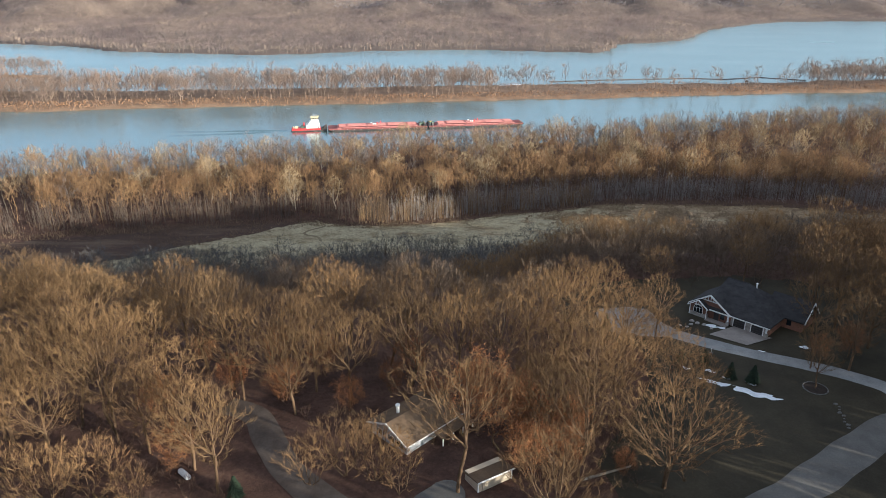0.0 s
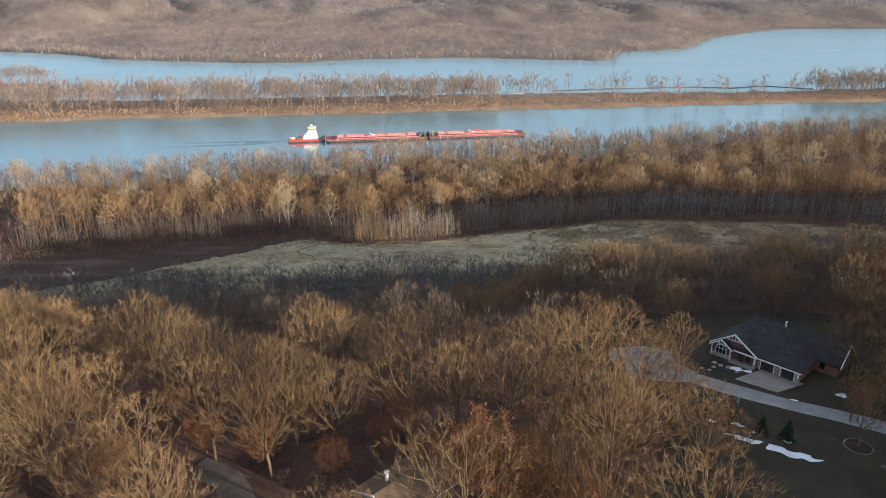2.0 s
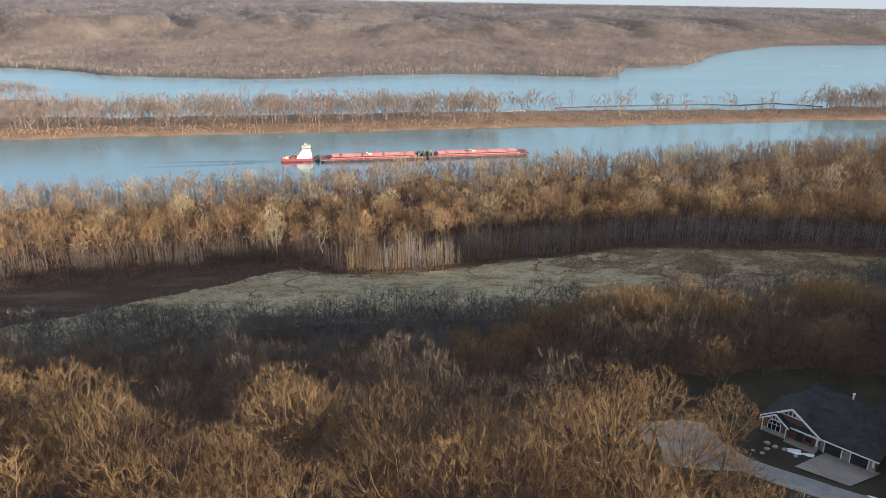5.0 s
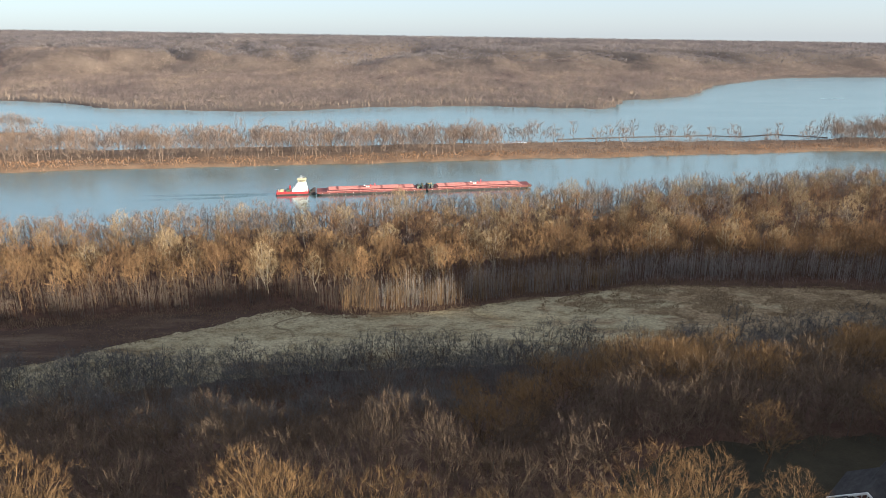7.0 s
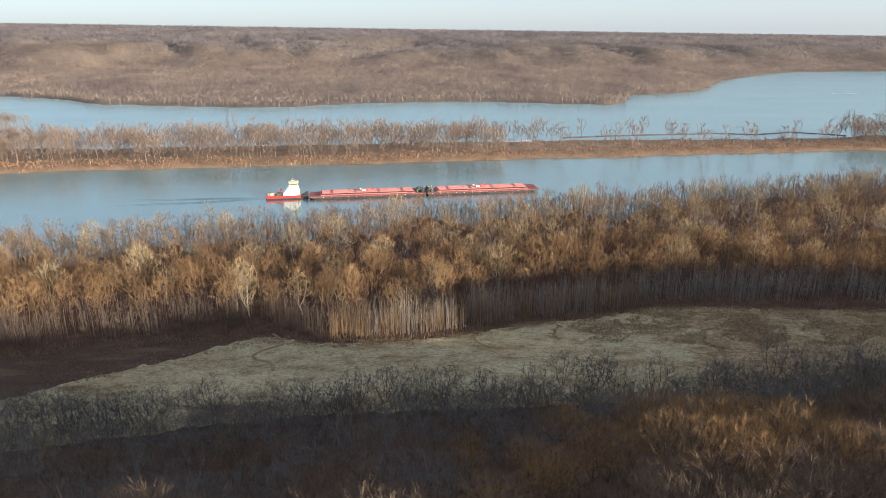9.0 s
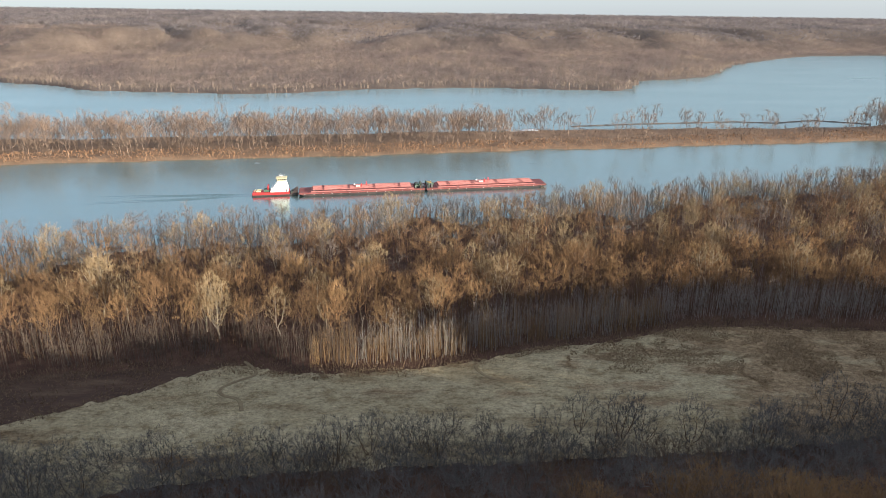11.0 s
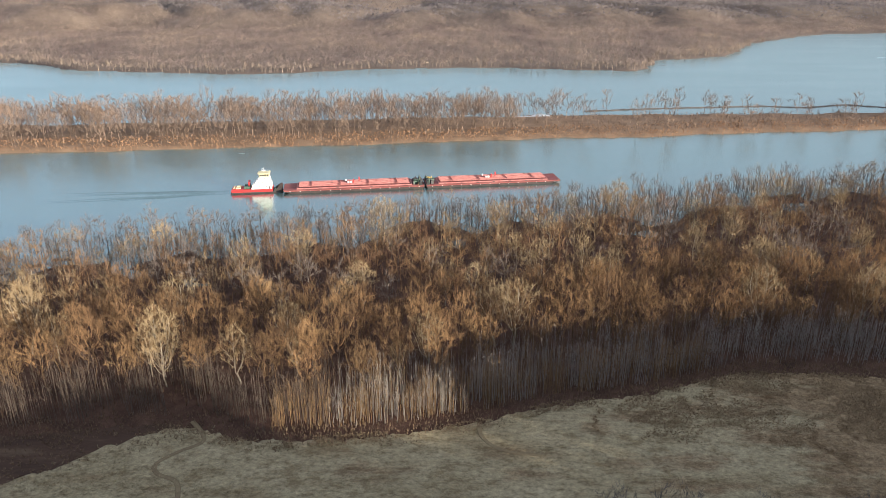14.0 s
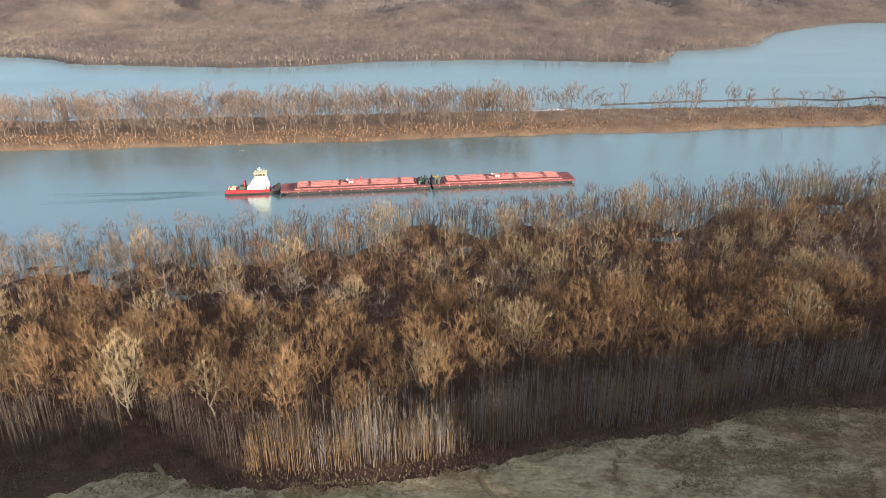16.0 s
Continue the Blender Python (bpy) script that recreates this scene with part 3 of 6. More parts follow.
PALES = [Grown(200 + i, (25, 22, 20)[i], 0.22, (6.8, 5.6, 4.6)[i], 360, 1.05, 0.04, 6, 1.8, 0.08, 0.07, 4, vase=0.55) for i in range(3)]
SCRUBS = [Grown(220 + i, (8.5, 10, 7.5, 9)[i], 0.05, (4.4, 4.0, 4.8, 3.6)[i], 230, 0.75, 0.022, 4, 1.0, 0.055, 0.045, 3, stems=3) for i in range(4)]
LIGHT = [Grown(240 + i, (23, 20, 24, 21, 19, 24)[i], 0.3, (5.0, 4.6, 5.4, 4.8, 4.2, 5.6)[i], 72, 1.7, 0.05, 6, 2.5, 0.11, 0.2, 3) for i in range(6)]
BRUSHY = [Grown(260 + i, (10, 9, 11, 10, 8)[i], 0.04, 4.6, 52, 1.25, 0.03, 5, 1.9, 0.075, 0.12, 3, stems=2) for i in range(5)]
ISLES = [Grown(270 + i, (23, 20, 24, 21)[i], 0.24, (5.8, 5.2, 6.4, 5.2)[i], 70, 1.9, 0.055, 6, 2.6, 0.14, 0.25, 3) for i in range(4)]
COARSE = [Grown(280 + i, 24, 0.3, 6.5, 26, 2.6, 0.12, 5, 3.4, 0.7, 0.3, 3) for i in range(4)]

# ---- wood on the bluff ----
HOUSE_CLEAR = closed_curve([(40, 126), (34, 152), (62, 164), (92, 160), (104, 128), (92, 112), (104, 96), (84, 84), (56, 70), (40, 68), (44, 84), (58, 96), (62, 108)], 3)
COTTAGE_CLEAR = closed_curve([(-20, 98), (-12, 112), (6, 106), (12, 96), (18, 86), (8, 74), (-6, 78), (-16, 90)], 3)
LANE_CLEAR = closed_curve([(-48, 106), (-36, 110), (-30, 98), (-20, 80), (-34, 76), (-46, 94)], 3)


def bluff_open(x, y):
    return ~(inside(x, y, HOUSE_CLEAR) | inside(x, y, COTTAGE_CLEAR) | inside(x, y, LANE_CLEAR))


oak_protos = [tree_thing("oak_tree", g, BARK_OAK, TWIG_OAK, "bare winter oak with a broad golden-brown twig crown", "tree", "trees on the bluff") for g in OAKS]
big_protos = [tree_thing("oak_tree", g, BARK_OAK, TWIG_OAK, "broad old oak with a dense rounded crown of bare twigs", "tree", "trees on the bluff") for g in BIG_OAKS]
willow_protos = [tree_thing("willow_tree", g, BARK_OAK, TWIG_WILLOW, "bare orange-brown tree with dense upright twigs on the slope", "tree", "trees on the slope") for g in WILLOWS]
scrub_protos = [tree_thing("small_tree", g, BARK_OAK, TWIG_DARK, "small dark leafless tree on the shaded slope", "tree", "small trees at the meadow") for g in SCRUBS]
used = {}


def plant(protos, x, y, size, turn, sink=0.15):
    """Set one tree; the first use of a kind moves its pattern tree itself."""
    k = int((abs(x) * 7.3 + abs(y) * 3.1)) % len(protos)
    p = protos[k]
    m = pose(x, y, float(height(x, y)) - sink, 0, 0, turn)
    if p.name in used:
        ob = copy_thing(p, m)
    else:
        used[p.name] = True
        p.matrix_basis = m
        ob = p
    ob.scale = (size, size, size * (0.94 + 0.12 * ((x * 13.7 + y * 7.1) % 1)))
    return ob


rr = random.Random(5)
named = [(-40, 81.6, 0.85), (-46, 88, 0.85), (-56, 93, 0.85), (-63, 96, 0.9), (-74, 92, 0.9), (-52, 99, 0.85), (-31, 104, 0.9), (1, 80, 1.0), (27, 97, 1.0), (16, 93, 0.85), (-66, 101, 0.95), (-83, 96, 1.0), (-92, 99, 1.0),
         (-35, 112, 1.0), (-20, 108, 0.9), (-8, 113, 0.95), (-28, 112, 0.9), (2, 114, 0.9), (12, 112, 0.9), (29, 110, 1.0), (18, 104, 0.85), (24, 120, 0.9), (33, 101, 0.8), (22, 84, 0.8), (36, 133, 0.75), (41, 127, 0.7), (45, 119, 0.65), (38, 117, 0.8), (47, 111, 0.6), (44, 101, 0.7), (50, 104, 0.5), (88, 118, 0.8), (50, 134, 0.6), (98, 128, 0.95), (104, 118, 0.9), (57, 158, 0.62), (84, 165, 0.7), (99, 154, 0.8), (86, 131, 0.8), (95, 137, 0.9), (80, 119, 0.5), (101, 109, 0.85), (109, 101, 0.9), (93, 146, 0.85), (108, 130, 0.95)]
for x, y, s in named:
    plant(oak_protos, x, y, s, rr.uniform(0, 360))
for x, y, s in ((-19, 85, 0.9), (-13, 83.5, 0.85), (-24, 83, 0.7), (-9, 80, 0.7), (-60, 81, 0.8), (-66, 78, 0.85), (-53, 78, 0.6), (-74, 82, 0.7), (-16, 93, 0.4), (18, 80, 0.5), (24, 92, 0.65), (31, 93, 0.6), (12, 100, 0.6), (21, 112, 0.7), (35, 112, 0.6), (28, 104, 0.6), (14, 86, 0.55), (36, 122, 0.6), (8, 108, 0.6), (26, 128, 0.7), (33, 131, 0.65)):
    plant(willow_protos, x, y, s, rr.uniform(0, 360))
spots = scatter((-170, 70, 170, 215), 11.0, 41, lambda x, y: in_view(x, y, 8) & bluff_open(x, y) & (y < brow(x) + 8) & ~((x > 30) & (y < 128)) & ~((x > 30) & (x < 112) & (y > 144)) & ((x < -52) & (y > 93) | (y > 104) | (x > 14)))
for x, y, s in ((36, 81, 0.95), (-85, 97, 0.85), (19, 97, 0.75)):
    plant(big_protos, x, y, s, rr.uniform(0, 360))
for x, y in spots:
    if min((x - a) ** 2 + (y - b) ** 2 for a, b, _ in named) > 36:
        plant(oak_protos, x, y, rr.uniform(0.72, 1.0), rr.uniform(0, 360))


def golden(x, y):
    """Where the taller orange trees of the slope grow."""
    return ((x > 4) & (y > 186) & (y < 250) & (waves(x, y, 50, 51) > -0.35)) | ((x < -85) & (y < 165))


spots = scatter((-190, 140, 200, 290), 9.0, 43, lambda x, y: in_view(x, y, 0) & (y > np.where(x > 30, 172, brow(x) + 12)) & golden(x, y))
for x, y in spots:
    plant(willow_protos, x, y, rr.uniform(0.7, 1.0), rr.uniform(0, 360))
spots = scatter((-200, 200, 240, 340), 9.0, 44, lambda x, y: in_view(x, y, 0) & (np.abs(y - toe(x) + 2) < 12) & (waves(x, y, 30, 52) > -0.6))
for x, y in spots:
    plant(scrub_protos, x, y, rr.uniform(1.0, 1.8) * (0.8 if y > toe(x) + 5 else 1), rr.uniform(0, 360))


def solid(kinds):
    return [(np.concatenate([g.wv, g.tv]), np.concatenate([g.wf, g.tf + len(g.wv)])) for g in kinds]


low, brushy, coarse, isles = solid(LIGHT), solid(BRUSHY), solid(COARSE), solid(ISLES)
spots = scatter((-230, 130, 270, 330), 5.4, 53, lambda x, y: in_view(x, y, 10) & (y > np.where(x > 30, np.where(x > 104, 140, 168), brow(x) + 9)) & (y < toe(x) + 3 * waves(x, y, 30, 50)) & ~golden(x, y))
sz = (0.75 + 0.45 * np.random.RandomState(54).rand(len(spots))) * np.where(spots[:, 1] > toe(spots[:, 0]) - 14, 0.72, 1.0)
tint = waves(spots[:, 0], spots[:, 1], 45, 55) + np.random.RandomState(56).rand(len(spots))
# twig colour follows the light: shade-tinted grey low down, brown on the sunlit rest
lower = (tint < 1.0) & (spots[:, 1] > brow(spots[:, 0]) + 78)
for mat, k, word in ((TWIG_DARK, lower, "shade-grey"), (TWIG_SLOPE, ~lower, "brown")):
    v, f = merged(brushy, np.column_stack([spots[k], height(spots[k, 0], spots[k, 1]) - 0.1, sz[k]]), 57)
    mesh_object("slope_woods", v, f, mat, None, "stuff", f"dense {word} leafless thicket on the shaded slope", "woods")
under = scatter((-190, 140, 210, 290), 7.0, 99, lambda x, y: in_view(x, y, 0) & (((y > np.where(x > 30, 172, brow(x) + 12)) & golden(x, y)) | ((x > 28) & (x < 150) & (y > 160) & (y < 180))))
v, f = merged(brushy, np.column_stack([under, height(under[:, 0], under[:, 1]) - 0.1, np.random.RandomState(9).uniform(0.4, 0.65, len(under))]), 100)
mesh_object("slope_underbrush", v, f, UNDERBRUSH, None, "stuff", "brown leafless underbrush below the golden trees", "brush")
hedge = scatter((26, 150, 170, 200), 5.0, 111, lambda x, y: in_view(x, y, 0) & (y > 163 + 4 * waves(x, y, 30, 112)) & (y < 188))
v, f = merged(brushy, np.column_stack([hedge, height(hedge[:, 0], hedge[:, 1]) - 0.1, np.random.RandomState(113).uniform(0.55, 0.9, len(hedge))]), 114)
mesh_object("lawn_thicket", v, f, TWIG_SLOPE, None, "stuff", "dense grey-brown leafless brush behind the lawn", "brush")
r = np.random.RandomState(91)
stems = spots[r.rand(len(spots)) < 0.5]
v, f = merged([(g.wv, g.wf) for g in LIGHT], np.column_stack([stems, height(stems[:, 0], stems[:, 1]) - 0.1, r.uniform(0.38, 0.6, len(stems)) * np.where(stems[:, 1] > toe(stems[:, 0]) - 14, 0.75, 1.0)]), 92)
mesh_object("slope_saplings", v, f, SLOPE_STEM, None, "stuff", "bare grey saplings standing in the slope thicket", "saplings")

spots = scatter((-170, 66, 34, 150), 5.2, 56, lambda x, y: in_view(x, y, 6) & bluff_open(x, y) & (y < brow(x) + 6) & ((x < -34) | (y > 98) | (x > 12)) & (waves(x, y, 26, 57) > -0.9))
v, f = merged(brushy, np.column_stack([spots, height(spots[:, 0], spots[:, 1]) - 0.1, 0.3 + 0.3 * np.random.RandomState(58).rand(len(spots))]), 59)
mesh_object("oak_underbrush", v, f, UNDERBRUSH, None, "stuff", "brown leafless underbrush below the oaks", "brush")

# unseen wood beyond the sides and behind, added to shade the meadow
side = scatter((-420, -60, 640, 420), 21.0, 45, lambda x, y: ~in_view(x, y, 14) & (y < toe(x) - 8) & ~((x > 112) & (x < 205) & (y > 112) & (y < 178)) & ~((0.51 * x + 0.86 * y > 266) & (0.51 * x + 0.86 * y < 314) & (x > 150)))
v, f = merged(coarse, np.column_stack([side, height(side[:, 0], side[:, 1]), np.full(len(side), 0.95)]), 46)
def sunny(x, y):
    """A strip of the added side woods kept low, so the low sun reaches the saplings."""
    return (0.51 * x + 0.86 * y > 268) & (0.51 * x + 0.86 * y < 312) & (x > 150)


lit = scatter((200, 110, 430, 310), 9.0, 60, lambda x, y: ~in_view(x, y, 12) & (y < toe(x) - 4) & sunny(x, y))
v2, f2 = merged(coarse, np.column_stack([lit, height(lit[:, 0], lit[:, 1]), np.full(len(lit), 0.38)]), 59)
v, f = np.concatenate([v, v2]), np.concatenate([f, f2 + len(v)])
belt = scatter((216, 110, 430, 310), 10.5, 60, lambda x, y: ~in_view(x, y, 12) & (y < toe(x) - 4) & ~sunny(x, y))
v2, f2 = merged(coarse, np.column_stack([belt, height(belt[:, 0], belt[:, 1]), np.full(len(belt), 0.95)]), 59)
v, f = np.concatenate([v, v2]), np.concatenate([f, f2 + len(v)])
near = scatter((56, -40, 190, 100), 8.0, 58, lambda x, y: ~in_view(x, y, 10) & (x - y > -4))
v2, f2 = merged(coarse, np.column_stack([near, height(near[:, 0], near[:, 1]), np.full(len(near), 0.65)]), 59)
v, f = np.concatenate([v, v2]), np.concatenate([f, f2 + len(v)])
ridge = scatter((112, 40, 340, 270), 9.0, 117, lambda x, y: ~in_view(x, y, 12) & (0.51 * x + 0.86 * y > 150) & (0.51 * x + 0.86 * y < 266))
v2, f2 = merged(coarse, np.column_stack([ridge, height(ridge[:, 0], ridge[:, 1]), np.full(len(ridge), 0.95)]), 118)
v, f = np.concatenate([v, v2]), np.concatenate([f, f2 + len(v)])
back = scatter((-90, -10, 12, 46), 8.0, 115, lambda x, y: x + y < 52)
v2, f2 = merged(coarse, np.column_stack([back, height(back[:, 0], back[:, 1]), np.full(len(back), 0.9)]), 116)
v, f = np.concatenate([v, v2]), np.concatenate([f, f2 + len(v)])
mesh_object("bluff_woods", v, f, TWIG_OAK, None, "stuff", "added bare brown woods out of view that shade meadow and bluff", "woods")

# ---- bottomland forest ----
def forest_edge(x):
    return np.interp(x, [-320, -200, -141, -110, -77, -50, -14, 16, 35, 66, 101, 131, 198, 260, 420], [318, 326, 338, 343, 349, 341, 346, 353, 361, 367, 380, 379, 377, 360, 380])


bottom_protos = [tree_thing("bottomland_tree", g, BARK_OAK, TWIG_BOTTOM, "tall bare russet-brown tree of the bottomland forest", "tree", "trees of the bottomland forest") for g in BOTTOMS]
pale_protos = [tree_thing("cottonwood_tree", g, BARK_PALE, TWIG_PALE, "pale bare cottonwood standing above the brown forest", "tree", "cottonwoods") for g in PALES]
for x, y, s in [(26, 391, 1.1), (111, 438, 0.85), (192, 449, 0.85), (-92, 385, 1.0), (-62, 368, 0.8), (-152, 384, 0.9), (-30, 420, 0.9), (60, 430, 0.95), (130, 440, 1.0), (140, 446, 0.95), (150, 440, 1.0),
                (-45, 372, 0.7), (-85, 366, 0.8), (-92, 372, 0.7), (-12, 372, 0.6), (40, 440, 1.0), (20, 450, 1.0), (-60, 450, 1.0), (230, 470, 1.0), (75, 455, 0.9), (240, 440, 0.9)]:
    plant(pale_protos, x, y, s, rr.uniform(0, 360))
more = scatter((-260, 380, 330, 640), 36.0, 90, lambda x, y: in_view(x, y, 0) & (y > forest_edge(x) + 22) & (y < bank_near(x) - 45))
for x, y in more:
    plant(pale_protos, x, y, rr.uniform(0.85, 1.1), rr.uniform(0, 360))
front = scatter((-220, 330, 260, 470), 8.8, 47, lambda x, y: in_view(x, y, 0) & (y > forest_edge(x) + 14) & (y < forest_edge(x) + 62))
for x, y in front:
    plant(bottom_protos, x, y, rr.uniform(0.7, 1.05), rr.uniform(0, 360))
rest = scatter((-480, 330, 620, 720), 9.2, 48, lambda x, y: in_view(x, y, 60) & (y > forest_edge(x) + 20) & (y < bank_near(x) + 13 + 5 * waves(x, y, 40, 102)) & ((y > forest_edge(x) + 60) | (np.abs(x) > 200)))
taper = np.interp(bank_near(rest[:, 0]) - rest[:, 1], [-15, 30, 80], [0.52, 0.68, 0.92])
sz = taper * (0.72 + 0.5 * np.random.RandomState(3).rand(len(rest))) * (1 - 0.1 * smooth(0, 200, rest[:, 0]))
tint = 0.5 * smooth(45, 0, bank_near(rest[:, 0]) - rest[:, 1]) + np.random.RandomState(17).rand(len(rest)) + 0.35 * waves(rest[:, 0], rest[:, 1], 60, 18)
for mat, lo, hi, word in ((TWIG_RUSSET, -9, 0.30, "russet"), (TWIG_BOTTOM, 0.30, 0.62, "brown"), (TWIG_TAN, 0.62, 0.86, "tan"), (TWIG_ASH, 0.86, 9, "ash-grey")):
    k = (tint >= lo) & (tint < hi)
    v, f = merged(low, np.column_stack([rest[k], np.maximum(height(rest[k, 0], rest[k, 1]), -0.8), sz[k]]), 49)
    mesh_object("bottomland_woods", v, f, mat, None, "stuff", f"dense bare {word} bottomland woods along the river", "woods")
k = np.random.RandomState(93).rand(len(rest)) < 0.28
v, f = merged([(g.wv, g.wf) for g in LIGHT], np.column_stack([rest[k] + 3.5, height(rest[k, 0], rest[k, 1]), sz[k] * 1.02]), 94)
mesh_object("bottomland_stems", v, f, TRUNK_GREY, None, "stuff", "pale bare stems standing in the bottomland woods", "saplings")

# slender poles at the forest's edge
def poles(count, seed, wide, deep, lo, hi, thin):
    r = np.random.RandomState(seed)
    x = r.uniform(-330, 360, count)
    y = forest_edge(x) + 1 + np.abs(r.normal(0, deep, count)) + 14 * smooth(60, 200, x) * r.rand(count)
    keep = waves(x, y, 16, seed + 1) + r.normal(0, 0.5, count) > -0.45 + thin * smooth(-25, -75, x)
    x, y = x[keep], y[keep]
    count = len(x)
    z = height(x, y)
    h = r.uniform(lo, hi, count) * (1 + 0.22 * waves(x, y, 24, 62)) * (1.2 - 0.2 * smooth(-90, -40, x))
    lx, ly = r.normal(0, 0.35, (2, count))
    vs = []
    for k in range(7):
        a = r.uniform(0, np.pi, count)
        if k < 2:
            a = np.full(count, 0.3 + 1.57 * k)
            o, top, w, tx, ty = np.zeros(count), h, wide, lx, ly
        else:
            o = r.uniform(0.35, 0.85, count) * h
            top, w = np.minimum(o + r.uniform(1.5, 3.5, count), h * 1.04), wide * 0.5
            tx, ty = r.normal(0, 0.9, (2, count)) + lx
        f = o / h
        bx, by = x + lx * f, y + ly * f
        vs.append(np.stack([np.stack([bx - w * np.cos(a), by - w * np.sin(a), z + o], 1), np.stack([bx + w * np.cos(a), by + w * np.sin(a), z + o], 1), np.stack([x + tx, y + ty, z + top], 1)], 1).reshape(-1, 3))
    v = np.concatenate(vs)
    return v, np.arange(len(v)).reshape(-1, 3)


# sunlit colour on the middle stretch, shaded colour on the left one
v, f = poles(8000, 61, 0.045, 8, 9, 15, 3.0)
first = v[f[:, 0], 0]
k = (first > -48) & (first < 90)
mesh_object("pole_thicket", v, f[k], POLE_SUNLIT, None, "stuff", "thicket of slender saplings along the meadow, coloured golden as in low sun", "thicket")
v, f = poles(8600, 64, 0.062, 13, 8, 16, 0.5)
first = v[f[:, 0], 0]
mesh_object("pole_thicket", v, f[first > -30], TWIG_GREY, None, "stuff", "thicket of slender grey saplings along the meadow", "thicket")
mesh_object("pole_thicket", v, f[first <= -30], POLE_SHADED, None, "stuff", "thicket of slender saplings along the marsh, coloured dark as in shade", "thicket")

# ---- island ----
isl = scatter((-640, 640, 760, 960), 8.2, 63, lambda x, y: in_view(x, y, 60) & (y > island_near(x) + 6) & (y < island_far(x) - 3) & (waves(x, y, 38, 64) > -0.35) & ((x < 60) | (x > 440) | (waves(x, y, 30, 65) > 0.6)))
sz = 0.85 + 0.4 * np.random.RandomState(8).rand(len(isl))
v, f = merged(isles, np.column_stack([isl, height(isl[:, 0], isl[:, 1]), sz]), 66)
mesh_object("island_woods", v, f, TWIG_ISLAND, None, "stuff", "row of bare reddish-brown trees on the long island", "woods")
isl = scatter((-740, 922, -500, 958), 7.0, 67, lambda x, y: np.hypot((x + 620) / 112, (y - 940) / 14) < 1)
v, f = merged(isles, np.column_stack([isl, height(isl[:, 0], isl[:, 1]), np.full(len(isl), 1.0)]), 68)
mesh_object("islet_woods", v, f, TWIG_ISLAND, None, "stuff", "bare trees on a small islet behind the island", "woods")

# ---- far woods ----
def tufts(spots, seed, wide, tall, blades):
    r = np.random.RandomState(seed)
    n = len(spots)
    vs = []
    s = r.uniform(0.7, 1.25, n)
    for k in range(blades):
        a, e = r.uniform(0, 2 * np.pi, n), r.uniform(0.15, 1.0, n)
        dx, dy = np.cos(a) * wide * e * s, np.sin(a) * wide * e * s
        z0 = spots[:, 2]
        z1 = spots[:, 2] + tall * s * (1.0 - 0.45 * e ** 2)
        w = 0.16 * wide * s
        x, y = spots[:, 0] + dx * 0.45, spots[:, 1] + dy * 0.45
        vs.append(np.stack([np.stack([x - np.sin(a) * w, y + np.cos(a) * w, z0], 1), np.stack([x + np.sin(a) * w, y - np.cos(a) * w, z0 + 0.1 * tall], 1), np.stack([spots[:, 0] + dx, spots[:, 1] + dy, z1], 1)], 1).reshape(-1, 3))
    v = np.concatenate(vs)
    return v, np.arange(len(v)).reshape(-1, 3)


def domes(spots, seed, wide, tall, bits, piece):
    """Rounded bare crowns seen from afar: many loose chips over a dome, and a stem."""
    r = np.random.RandomState(seed)
    n = len(spots)
    s = r.uniform(0.65, 1.3, n)
    c = spots + np.column_stack([0 * s, 0 * s, tall * 0.5 * s])
    vs = []
    for k in range(bits):
        d = r.normal(0, 1, (n, 3))
        d[:, 2] = np.abs(d[:, 2]) * 0.9 - 0.25
        d /= np.linalg.norm(d, axis=1, keepdims=True)
        p = c + d * (np.array([wide, wide, tall * 0.5]) * (s * r.uniform(0.7, 1.05, n))[:, None])
        t1 = np.cross(d, r.normal(0, 1, (n, 3)))
        t1 /= np.linalg.norm(t1, axis=1, keepdims=True)
        t2 = np.cross(d, t1) + d * r.uniform(-0.3, 0.3, (n, 1))
        q = piece * (s * r.uniform(0.6, 1.3, n))[:, None]
        vs.append(np.stack([p - t1 * q, p + t1 * q * 0.8, p + t2 * q * 1.3], 1).reshape(-1, 3))
    a = r.uniform(0, np.pi, n)
    w = np.column_stack([np.cos(a), np.sin(a), 0 * a]) * 0.3
    vs.append(np.stack([spots - w, spots + w, c + np.array([0, 0, 1.0])], 1).reshape(-1, 3))
    v = np.concatenate(vs)
    return v, np.arange(len(v)).reshape(-1, 3)


